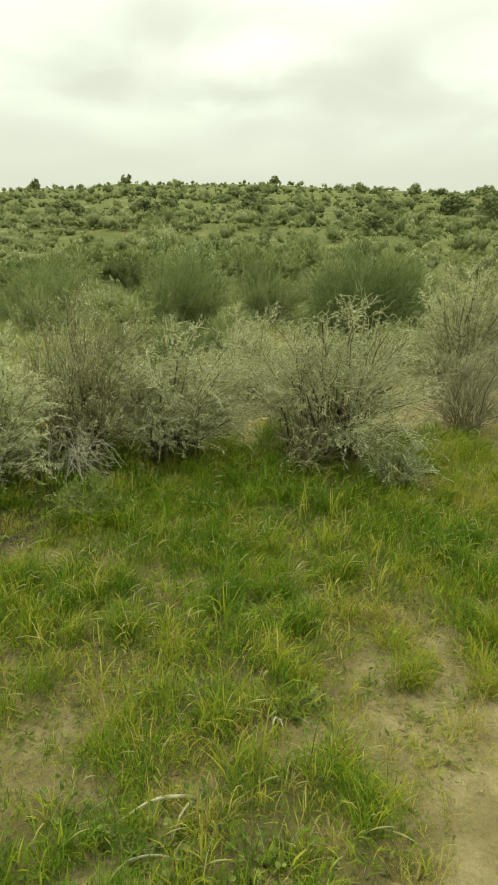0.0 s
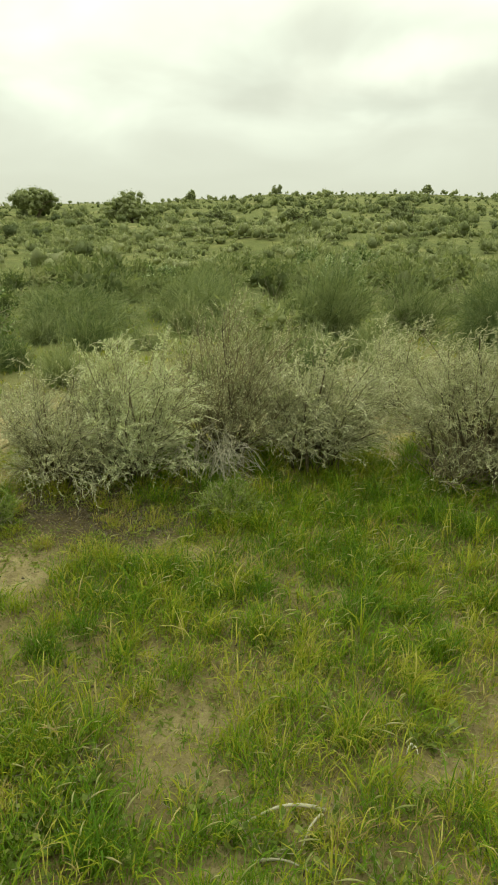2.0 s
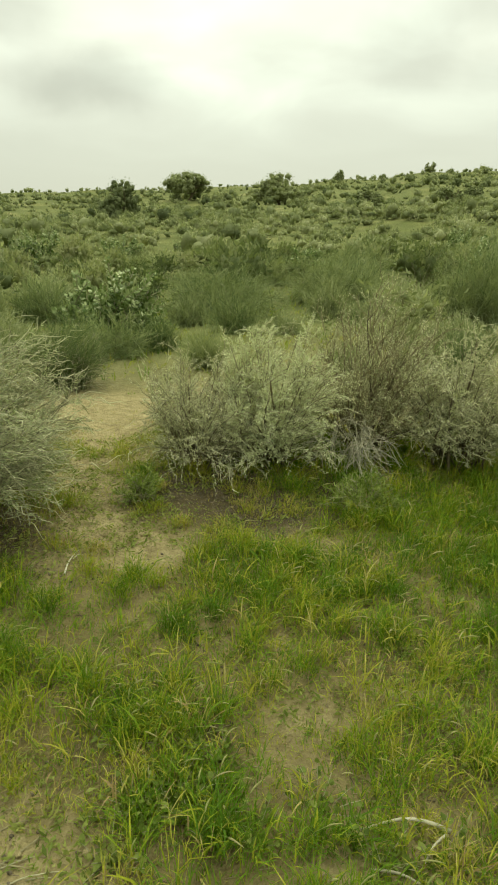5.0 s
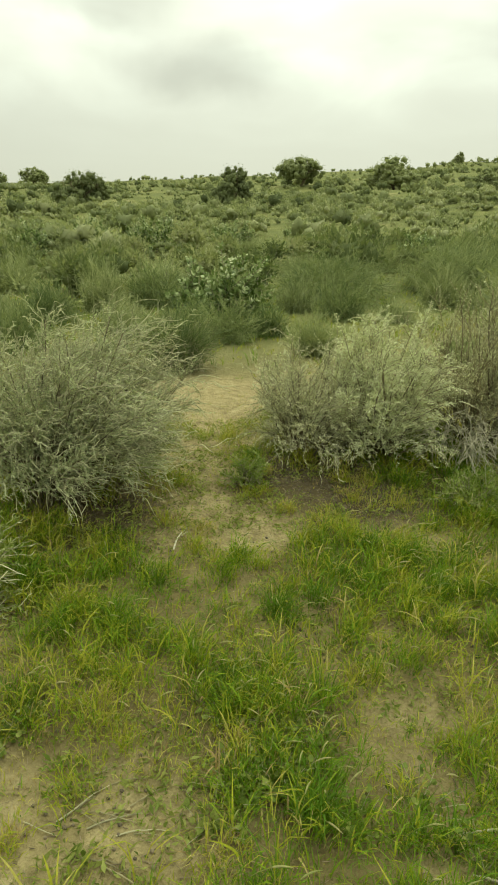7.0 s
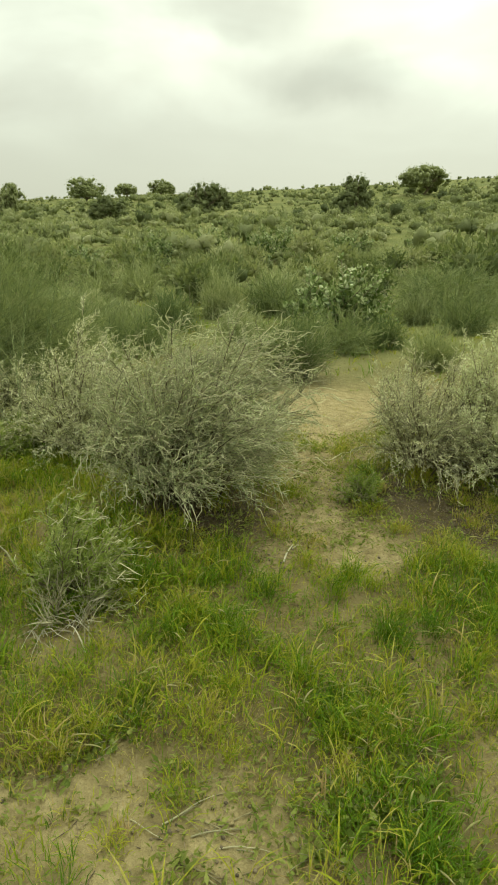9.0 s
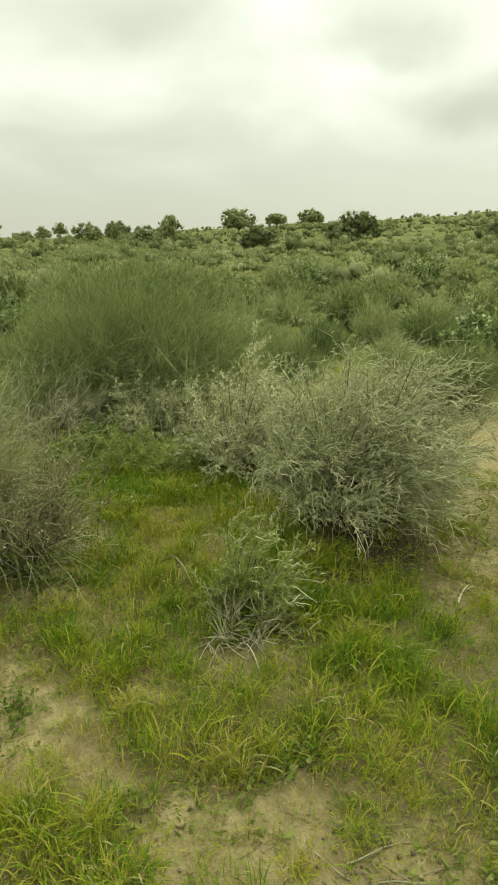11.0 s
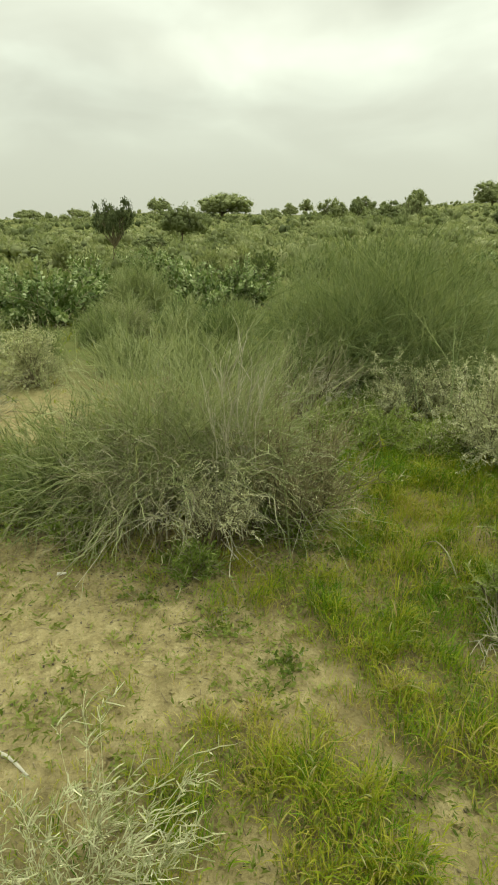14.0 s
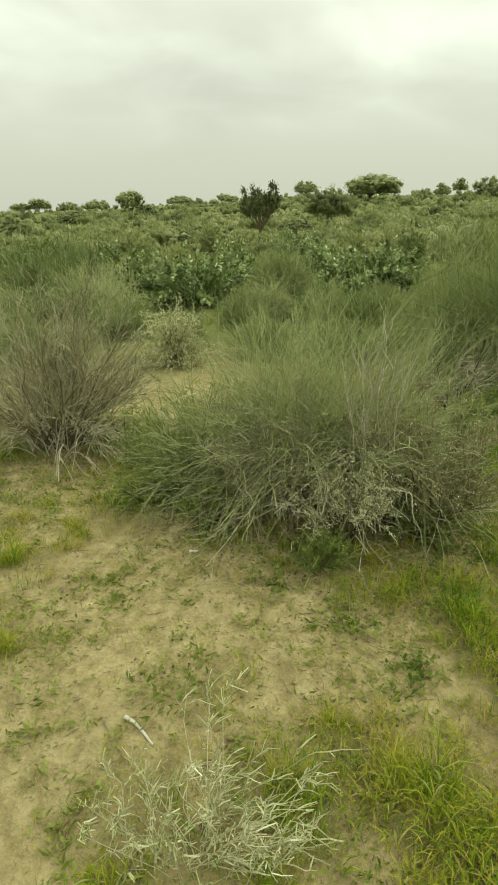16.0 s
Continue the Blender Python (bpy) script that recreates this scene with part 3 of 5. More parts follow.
def dry_shrub(x, y, h, r, label, seed, wind=(0.05, 0), stems=45, per=10, leaves=3, pale=0, wide=84, lift=0.3, single=10, heap=(0, 0), arch=(0.46, 0.72, 0.15), wood=TWIG, limb=1.0):
    """Mostly bare bush: upright brown branches, fine grey twigs, a few leaves, bleached dead canes at the foot."""
    rng = np.random.default_rng(seed)
    e = thing("dry_shrub", x, y, label, "shrub")
    p = fan(rng, stems, h, r, 0.05, lift, np.array(wind) * 0.4, 8, 0.04, wide, (0.6, 1.05))
    thick = rng.uniform(0.0025, 0.005, stems) * limb
    thick[:single] *= 1.6
    limbs_of("branch", e, p, thick[:, None] * np.linspace(1, 0.2, 8), rng.random(stems), BARK, single, 5, "thin brown bare branch")
    tw = sprigs(rng, p, per, 0.22, 1.0, 0.28 * r + 0.06, 0.75, 0.0, wind, 4, 0.3)
    tw2 = sprigs(rng, tw, 5, 0.3, 1.0, 0.10, 0.9, 0.0, wind, 3, 0.3)
    s = Soup()
    hairs(s, tw, np.linspace(0.0022, 0.0011, 4)[None], rng.random(len(tw)), rng)
    hairs(s, tw2, np.linspace(0.0014, 0.0008, 3)[None], rng.random(len(tw2)), rng)
    part("twiggery", s.mesh("twiggery", wood), e, "fine dry twigs", "stuff")
    if leaves:
        n = len(tw2) * leaves
        idx = np.repeat(np.arange(len(tw2)), leaves)
        o, t = along(tw2, idx, rng.random(n))
        d = unit(t + rand_dirs(rng, n) * 0.8)
        ln = rng.uniform(0.010, 0.021, n)
        s = Soup()
        lancets(s, o, d, perp(rng, d), ln, ln * 0.25, np.clip(0.45 + 0.25 * rng.normal(size=n), 0, 1))
        part("foliage", s.mesh("foliage", GREYLEAF), e, kind="stuff")
    if pale:
        p = fan(rng, pale, arch[0] * h, arch[1] * r, 0.08, 1.7, (0, 0), 7, 0.03, 92, droop=arch[2])
        p[..., :2] += heap
        limbs_of("dead_cane", e, p, rng.uniform(0.0024, 0.0044, pale)[:, None] * np.linspace(1, 0.4, 7), rng.random(pale), PALEWOOD, pale, 4, "bleached arching dead cane")
        q = sprigs(rng, p, 3, 0.4, 1, 0.18, 0.7, 0.4, (0, 0), 4)
        s = Soup()
        tubes(s, q, np.linspace(0.0024, 0.0012, 4)[None], rng.random(len(q)), 3)
        part("dead_twiggery", s.mesh("dead_twiggery", PALEWOOD, True), e, kind="stuff")
    return e


def broom_bush(x, y, h, r, label, seed, rods=900, dry=120, wind=(0.05, 0), wide=80, lift=0.3, green=0.45, fine=1.0, single=8, foot=0.2, droop=0.12, spread=0.8, per=6, coat=BROOM, canes=0, cane_at=(0, 0), hollow=None, sprawl=0):
    """Leafless broom: a fountain of thin green rods over a woody foot."""
    rng = np.random.default_rng(seed)

    def clear(p):
        """Rods that would cross the hollow under the canopy are left out."""
        if hollow is None:
            return p
        cx, cy, rx, ry, rz = hollow
        d = (p - np.array([cx, cy, 0.0])) / [rx, ry, rz]
        return p[(np.sum(d ** 2, -1) > 1).all(1)]

    e = thing("broom_bush", x, y, label, "shrub")
    p = fan(rng, 30, 0.5 * h, 0.5 * r, foot * 0.7 * r, lift, (0, 0), 5, 0.03, wide)
    limbs_of("stem", e, p, rng.uniform(0.004, 0.008, 30)[:, None] * np.linspace(1, 0.4, 5), rng.random(30), BARK, single, 5, "brown woody stem")
    p = clear(fan(rng, rods, h, r, foot * r, lift, wind, 6, 0.025, wide, (0.4, 1.08), droop))
    rods = len(p)
    q = sprigs(rng, p, per, 0.25, 1.0, 0.17 * h, spread, 0.05, wind, 4, 0.3)
    clump = 0.2 * rng.normal(size=rods)
    s = Soup()
    hairs(s, p, fine * np.linspace(0.0026, 0.0010, 6)[None], np.clip(green + clump + 0.15 * rng.normal(size=rods), 0, 1), rng)
    hairs(s, q, fine * np.linspace(0.0017, 0.0008, 4)[None], np.clip(green + 0.08 + np.repeat(clump, per) + 0.2 * rng.normal(size=len(q)), 0, 1), rng)
    part("green_rodwork", s.mesh("green_rodwork", coat), e, "thin leafless green rods", "stuff")
    if canes:
        p = fan(rng, canes, 0.95 * h, 0.35 * r, 0.07, 0.3, wind, 8, 0.05, 45, (0.7, 1.05))
        p[..., :2] += cane_at
        limbs_of("dead_cane", e, p, rng.uniform(0.0022, 0.0042, canes)[:, None] * np.linspace(1, 0.4, 8), rng.random(canes), PALEWOOD, canes, 4, "bleached upright dead cane")
        q = sprigs(rng, p, 6, 0.35, 1.0, 0.16, 0.6, 0.0, wind, 4, 0.4)
        s = Soup()
        tubes(s, q, np.linspace(0.0017, 0.0008, 4)[None], rng.random(len(q)), 3)
        part("dead_twiggery", s.mesh("dead_twiggery", PALEWOOD, True), e, kind="stuff")
    if sprawl:
        p = fan(rng, sprawl, 0.62 * h, 0.98 * r, foot * 0.8 * r, 0.75, wind, 8, 0.07, 90, (0.6, 1.02), 0.16)
        q = sprigs(rng, p, 6, 0.4, 1.0, 0.20, 0.5, 0.1, wind, 4, 0.4)
        limbs_of("dead_branch", e, p, rng.uniform(0.0022, 0.0046, sprawl)[:, None] * np.linspace(1, 0.4, 8), rng.random(sprawl), PALEWOOD, 30, 4, "bleached dead branch sweeping to the ground")
        s = Soup()
        tubes(s, q, np.linspace(0.0019, 0.0008, 4)[None], rng.random(len(q)), 3)
        part("dead_spray", s.mesh("dead_spray", TWIG, True), e, kind="stuff")
    if dry:
        p = clear(fan(rng, dry, 0.80 * h, r, foot * r, lift, wind, 7, 0.06, 90, (0.5, 0.98), 0.16))
        dry = len(p)
        q = sprigs(rng, p, 4, 0.3, 1.0, 0.16, 0.8, 0.25, wind, 4)
        s = Soup()
        tubes(s, p, np.linspace(0.0019, 0.0008, 7)[None] * rng.uniform(0.6, 1.2, (dry, 1)), rng.random(dry), 3)
        hairs(s, q, np.linspace(0.0013, 0.0007, 4)[None], rng.random(len(q)), rng)
        part("dry_rodwork", s.mesh("dry_rodwork", STRAW), e, "straw-coloured dead rods hanging outward", "stuff")
    return e


def milkweed(x, y, h, w, label, seed, stems=14):
    """Broad-leaved milkweed bush: upright pale stems with pairs of big thick leaves."""
    rng = np.random.default_rng(seed)
    e = thing("milkweed_bush", x, y, label, "shrub", "milkweed bushes")
    p = fan(rng, stems, h, w / 2, 0.12 * w, 0.5, (0, 0), 6, 0.03, 92, (0.7, 1.02))
    thick = np.linspace(0.013, 0.006, 6)[None] * rng.uniform(0.7, 1.1, (stems, 1))
    near = math.hypot(x, y) < 11
    per = 32 if near else 29
    n = stems * per * 2
    idx = np.repeat(np.arange(stems), per * 2)
    f = np.tile(np.repeat(np.linspace(0.12, 1.0, per), 2), stems)
    o, t = along(p, idx, np.clip(f + rng.uniform(-0.02, 0.02, n), 0, 1))
    side = perp(rng, t)
    side[1::2] = -side[::2]
    d = unit(side + t * rng.uniform(0.3, 0.9, (n, 1)))
    ln = rng.uniform(0.085, 0.150, n) * (0.84 if near else 0.90) * (1.0 - 0.35 * np.maximum(0, f - 0.7) / 0.3)
    # leaf tone darkens toward the stem foot, painting in the bush's inner shade
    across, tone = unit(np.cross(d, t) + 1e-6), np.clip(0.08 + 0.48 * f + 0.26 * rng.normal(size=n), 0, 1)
    for i in range(stems):
        s = Soup()
        tubes(s, p[i : i + 1], thick[i : i + 1], rng.random(1), 5)
        cane = part("stem", s.mesh("stem", TWIG, True), e, "pale corky stem")
        k = slice(i * per * 2, (i + 1) * per * 2)
        s = Soup()
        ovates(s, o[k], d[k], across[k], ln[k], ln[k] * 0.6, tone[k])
        part("leafage", s.mesh("leafage", MILKLEAF, True), cane, "thick oval grey-green leaves", "stuff")
    return e


def clump_arrays(rng, soup, n, h, r, leaf, centre=(0, 0, 0), tone0=0.5, lobes=5, core=0.5, slim=(0.25, 0.5), seg=6, ring=3):
    """A lumpy dome: leaf masses with sprays standing out all round them."""
    a = (np.arange(lobes) + rng.random(lobes)) * 2 * np.pi / lobes
    reach = rng.uniform(0.10, 0.50, lobes) * r
    lr = rng.uniform(0.38, 0.60, lobes)
    c = np.stack([reach * np.cos(a), reach * np.sin(a), h * rng.uniform(0.30, 0.62, lobes)], -1)
    rad = lr[:, None] * np.array([r, r, 0.85 * h])
    c[:, 2] = np.minimum(c[:, 2], h - rad[:, 2])
    lt = np.clip(tone0 + rng.normal(size=lobes) * 0.10, 0, 1)
    lumps(soup, c + centre, rad * core, lt, rng, seg, ring, 0.28 if core < 0.5 else 0.2)
    i = rng.integers(0, lobes, n)
    d = rand_dirs(rng, n)
    d[:, 2] = np.where(rng.random(n) < 0.7, np.abs(d[:, 2]), d[:, 2])
    o = c[i] + d * rad[i] * rng.uniform(core * 0.8, 1.0, (n, 1))
    o[:, 2] = np.clip(o[:, 2], 0.03 * h, None)
    a = unit(d * 0.8 + rand_dirs(rng, n) * 0.7 + [0, 0, 0.3])
    ln = leaf * rng.uniform(0.5, 1.5, n)
    lancets(soup, o + centre, a, perp(rng, a), ln, ln * rng.uniform(*slim, n), np.clip(lt[i] + 0.16 * rng.normal(size=n), 0, 1))


def scrub_bush(h, r, label, seed, tone=0.5, n=420, leaf=0.12, core=0.26):
    """A middle-distance bush: a mesh of sprays over a few stems."""
    rng = np.random.default_rng(seed)
    e = new("scrub_bush")
    tagged(e, label, "shrub", "scrub bushes on the flat")
    s = Soup()
    p = fan(rng, 9, h * 0.8, r * 0.8, 0.08 * r, 0.4, (0, 0), 4, 0.04, 78)
    tubes(s, p, np.linspace(0.012, 0.004, 4)[None], rng.random(9), 3)
    part("woody_frame", s.mesh("woody_frame", TWIG, True), e, kind="stuff")
    s = Soup()
    clump_arrays(rng, s, n, h, r, leaf, tone0=tone, lobes=8, core=core, slim=(0.25, 0.5))
    part("crown", s.mesh("crown", SCRUB), e)
    return e


def brush_bush(h, r, label, seed, tone=0.5, coat=OLIVE, rods=320):
    """A middle-distance bush of fine upright rods, soft at its edge."""
    rng = np.random.default_rng(seed)
    e = new("scrub_bush")
    tagged(e, label, "shrub", "scrub bushes on the flat")
    s = Soup()
    p = fan(rng, 9, h * 0.7, r * 0.7, 0.1 * r, 0.4, (0, 0), 4, 0.04, 78)
    tubes(s, p, np.linspace(0.012, 0.004, 4)[None], rng.random(9), 3)
    part("woody_frame", s.mesh("woody_frame", TWIG, True), e, kind="stuff")
    p = fan(rng, rods, h, r, 0.35 * r, 0.35, (0.04, 0.04), 4, 0.03, 86, (0.5, 1.05), 0.05)
    q = sprigs(rng, p, 5, 0.3, 1.0, 0.19 * h, 0.7, 0.0, (0.03, 0.03), 3, 0.25)
    clump = 0.2 * rng.normal(size=rods)
    s = Soup()
    hairs(s, p, np.linspace(0.0062, 0.0028, 4)[None], np.clip(tone + clump, 0, 1), rng)
    hairs(s, q, np.linspace(0.0050, 0.0024, 3)[None], np.clip(tone + 0.08 + np.repeat(clump, 5) + 0.15 * rng.normal(size=len(q)), 0, 1), rng)
    part("crown", s.mesh("crown", coat), e)
    return e


def tree(kind, seed, squash=1.0):
    """A thorn tree about 1 m wide and 1 m high, to be scaled: trunk, limbs, a crown of many sprays with gaps."""
    rng = np.random.default_rng(seed)
    e = new("thorn_tree")
    bole = {"umbrella": 0.28, "round": 0.16, "dark": 0.10, "trunked": 0.45, "gnarled": 0.36}[kind]
    limbs = {"umbrella": 9, "round": 8, "dark": 8, "trunked": 9, "gnarled": 13}[kind]
    s = Soup()
    k = np.linspace(0, 1, 5)
    trunk = np.stack([0.03 * np.sin(k * 3 + seed), 0.03 * np.cos(k * 2.3 + seed), -0.03 + k * (bole + 0.05)], -1)[None]
    tubes(s, trunk, np.linspace(0.034, 0.024, 5)[None], 0.4, 8)
    a = (np.arange(limbs) + rng.random(limbs)) * 2 * np.pi / limbs
    reach = rng.uniform(0.2, 0.42, limbs) * (1.0 if kind == 'gnarled' else 0.85)
    tip = np.stack([reach * np.cos(a), reach * np.sin(a), rng.uniform(0.60, 0.88, limbs) * (1.0 if kind == 'gnarled' else 0.85)], -1)
    base = np.repeat(trunk[0, -1][None], limbs, 0) - np.array([0, 0, 1]) * rng.uniform(0, 0.12, (limbs, 1)) * bole * 2
    u = np.linspace(0, 1, 6)[None, :, None]
    mid = (base + tip) / 2 + rng.normal(size=(limbs, 3)) * 0.06
    p = base[:, None] * (1 - u) ** 2 + 2 * mid[:, None] * u * (1 - u) + tip[:, None] * u ** 2
    stem = part("trunk", s.mesh("trunk", BARK, True), e, "dark rough trunk")
    q = sprigs(rng, p, 5, 0.35, 1.0, 0.16, 0.9, 0.0)
    for i in range(limbs):
        s = Soup()
        tubes(s, p[i : i + 1], np.linspace(0.018, 0.005, 6)[None], rng.random(1), 5)
        tubes(s, q[5 * i : 5 * i + 5], np.linspace(0.006, 0.002, 4)[None], rng.random(5), 3)
        part("limb", s.mesh("limb", BARK, True), stem)
    s = Soup()
    spots = np.concatenate([p[:, -1], q[:, -1]])
    low, high = {"umbrella": (0.32, 0.97), "round": (0.20, 0.97), "dark": (0.03, 0.95), "trunked": (0.45, 0.96), "gnarled": (0.4, 0.95)}[kind]
    if kind != "gnarled":
        # puffs of leaf gathered in lobes over a dome
        lobes = 14
        c = unit(rng.normal(size=(lobes, 3)) * [1.2, 1.2, 1.0]) * rng.uniform(0.40, 0.95, (lobes, 1))
        c[:, 2] = np.abs(c[:, 2])
        count = int((210 if kind == 'dark' else 150) + 60 * squash)
        puff = c[rng.integers(0, lobes, count)] + rng.normal(size=(count, 3)) * 0.19
        puff[:, 2] = np.abs(puff[:, 2])
        puff *= np.minimum(1.0, 1.1 / np.linalg.norm(puff, axis=1))[:, None]
        puff = puff * [0.46, 0.46, high - low - 0.08] + [0, 0, low + 0.04]
        spots = puff
        spots = spots[(np.hypot(spots[:, 0], spots[:, 1]) < 0.50) & (spots[:, 2] < high)]
        spots[:, 2] = np.maximum(spots[:, 2], low + 0.14 * rng.random(len(spots)) * (spots[:, 0] ** 2 + spots[:, 1] ** 2 < 0.1) - 0.03)
        size, per = (0.115 / squash ** 0.5, 0.115 / squash ** 0.5, 0.115 * squash ** 0.5), 24
    else:
        size, per = (0.075, 0.075, 0.065), 48
    # umbrella, round and dark crowns toned paler to stand for distance haze
    tone = {"umbrella": 0.92, "round": 1.0, "dark": 0.60, "trunked": 0.45, "gnarled": 0.15}[kind]
    spot_tone = np.clip(tone + 0.10 * rng.normal(size=len(spots)), 0, 1)
    lumps(s, spots, np.array(size) * rng.uniform(0.40, 0.58, (len(spots), 1)), spot_tone, rng, 5, 2)
    n = len(spots) * per
    i = np.repeat(np.arange(len(spots)), per)
    d = rand_dirs(rng, n)
    o = spots[i] + d * np.array(size) * rng.uniform(0.4, 1.12, (n, 1))
    o[:, 2] = np.maximum(o[:, 2], 0.02)
    d = unit(d * 0.7 + rand_dirs(rng, n))
    ln = 0.030 / squash ** 0.5 * rng.uniform(0.6, 1.4, n)
    lancets(s, o, d * [1, 1, squash], perp(rng, d) * [1, 1, squash], ln, ln * rng.uniform(0.4, 0.8, n), np.clip(spot_tone[i] + 0.12 * rng.normal(size=n), 0, 1))
    part("crown", s.mesh("crown", TREELEAF, True), e)
    return e


# ---- the ground, one sheet to the horizon ----
def build_ground():
    na = 400
    r = np.concatenate([[0.0], np.linspace(0.35, 6.0, 125), 6.0 * 10 ** np.linspace(0, 1, 61)[1:], np.linspace(60, 176, 80)[1:], 176 * 20 ** np.linspace(0, 1, 22)[1:]])
    a = np.linspace(0, 2 * np.pi, na, endpoint=False)
    x = np.concatenate([[0], (r[1:, None] * -np.sin(a)).ravel()]) - 0.4
    y = np.concatenate([[0], (r[1:, None] * np.cos(a)).ravel()]) - 0.2
    v = np.stack([x, y, ground_z(x, y)], -1)
    nr = len(r) - 1
    i = 1 + np.arange(nr - 1)[:, None] * na
    j = np.arange(na)
    q = np.stack([i + j, i + (j + 1) % na, i + na + (j + 1) % na, i + na + j], -1)[..., ::-1]
    t = np.stack([np.zeros(na, int), 1 + (j + 1) % na, 1 + j], -1)[:, ::-1]
    s = Soup()
    s.add(v, 0.5, tris=t, quads=q)
    me = s.mesh("ground", SAND, True)
    me.attributes.new("cover", "FLOAT", "POINT").data.foreach_set("value", cover(x, y).astype(np.float32))
    rr = np.hypot(x, y)
    m = np.clip((rr - 6.1) / np.interp(heading(x, y), [6, 25], [10.0, 3.5]), 0, 1) ** 0.7 * 0.95
    for px, py, pr, w in BARE + BARE_FAR:
        m = m * (1 - np.exp(-((x - px) ** 2 + (y - py) ** 2) / (pr * 1.3) ** 2))
    me.attributes.new("meadow", "FLOAT", "POINT").data.foreach_set("value", m.astype(np.float32))
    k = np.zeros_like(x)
    for px, py, pr, w in SOIL_SHADE:
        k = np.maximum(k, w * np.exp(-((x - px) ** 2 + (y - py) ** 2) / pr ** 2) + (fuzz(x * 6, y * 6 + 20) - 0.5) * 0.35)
    me.attributes.new("soil_shade", "FLOAT", "POINT").data.foreach_set("value", np.clip(k * 1.5 - 0.2, 0, 0.92).astype(np.float32))
    tagged(new("ground", me), "pale sandy desert ground with thin green growth", "ground", kind="structure")


build_ground()

# ---- near shrubs ----
GREY = "grey-green woolly shrub with "
grey_shrub(0.57, 4.22, 1.06, 0.74, GREY + "a dark knotted woody base", 11, wind=(0.08, 0), stems=120, per=16, spikes=1.4, green=0.50, leaf=0.019, tuft=24, bare=0.44, single=20, limb=1.5, wide=88, lift=0.5, fall=-0.4, curl=0.6)
grey_shrub(0.90, 3.70, 0.34, 0.22, "low grey-green plant in tall grass", 48, wind=(0.05, 0), stems=34, per=10, green=0.25, spikes=0.15, curl=0.6, tuft=18, leaf=0.020, coat=SAGE)
dry_shrub(0.40, 4.00, 0.40, 0.32, "dark knotted dead wood at the foot of a grey shrub", 42, stems=30, per=5, leaves=0, wood=DARKTWIG, limb=2.0, single=12)
dry_shrub(-1.16, 4.12, 1.02, 0.56, "open brown twiggy shrub with bleached dead canes at its foot", 12, stems=80, per=11, leaves=7, pale=60, single=16, heap=(0.02, -0.42), arch=(0.34, 0.55, 0.3), wood=DARKTWIG, limb=1.5)
grey_shrub(-0.54, 4.16, 1.00, 0.54, GREY + "feathery pale tips beside a bare bush", 13, stems=110, per=17, spikes=0.8, curl=0.8, bare=0.38, wide=78, single=14, limb=1.3, leaf=0.022, tuft=20)
grey_shrub(0.02, 6.30, 0.95, 0.56, GREY + "dark gaps between its shoots", 14, stems=80, per=15)
grey_shrub(-1.62, 3.60, 0.98, 0.46, "soft blue-green leafy shrub on shaded sand", 15, stems=100, per=16, green=0.8, spikes=0.4, leaf=0.021, tuft=30, wide=86, curl=0.6, coat=SAGE)
grey_shrub(-2.10, 3.50, 0.80, 0.56, "low spreading grey shrub over a bare sandy path", 16, stems=120, per=17, green=0.5, spikes=0.7, leaf=0.018, tuft=18, wide=88, curl=0.6)
grey_shrub(-2.82, 2.04, 1.00, 0.65, "big rounded grey shrub combed over by the wind", 17, wind=(0.09, 0.13), stems=210, per=20, spikes=1.3, green=0.22, leaf=0.018, tuft=22, bare=0.52, wide=81, curl=0.72, fall=-0.5, lift=0.35, coat=SAGE)
grey_shrub(-4.10, 2.15, 0.98, 0.52, GREY + "leaves touching a bigger shrub", 18, wind=(0.1, 0.1), stems=110, per=16, spikes=0.7, green=0.45, curl=0.6)
grey_shrub(-2.43, 1.12, 0.50, 0.23, "small leafy green plant with drooping pale tips", 19, wind=(0.10, 0.16), stems=46, per=10, green=0.6, leaf=0.023, spikes=0.3, curl=0.55, tuft=26, coat=YOUNGLEAF)
broom_bush(-6.20, 2.20, 1.42, 1.35, "large dark green broom bush with upright rods", 20, rods=3600, dry=90, wide=84, foot=0.5, droop=0.0, spread=0.45, green=0.46)
dry_shrub(-5.30, 1.12, 0.66, 0.55, "tangle of bleached fallen branches under a broom bush", 21, stems=30, per=6, leaves=0, pale=46, lift=0.8, arch=(0.75, 0.95, 0.15))
grey_shrub(-5.08, 1.96, 0.58, 0.45, "low grey shrub in front of a broom bush", 22, stems=70, per=13, spikes=0.7, green=0.45, curl=0.6)
broom_bush(-3.60, -0.08, 1.02, 0.92, "sprawling green broom bush with straw-coloured dead rods", 23, rods=2100, dry=900, wide=88, lift=0.5, foot=0.25, droop=0.16, spread=0.6, fine=0.68, green=0.68, coat=OLIVE, canes=16, sprawl=130, cane_at=(0.30, 0.20), hollow=(0.55, 0.02, 0.42, 0.34, 0.30))
broom_bush(-3.80, -0.72, 0.72, 0.50, "fresh green young broom beside an older one", 38, rods=700, dry=0, green=0.5, wide=92, droop=0.2, spread=1.0)
grey_shrub(-3.16, -0.02, 0.44, 0.25, "pale dry feathery growth at the foot of a broom", 37, stems=40, per=11, green=0.75, spikes=0.7, single=6, bare=0.5, wide=72, leaf=0.017, tuft=12, curl=0.7)
dry_shrub(-2.24, 1.00, 0.14, 0.15, "little tuft of dry grey roots beside a leafy plant", 39, stems=9, per=4, leaves=0, pale=12, arch=(0.8, 0.9, 0.3))
dry_shrub(-3.34, 0.42, 0.62, 0.42, "dark dead twigs crowding the side of a broom", 40, stems=46, per=9, leaves=1, pale=14, wood=DARKTWIG)
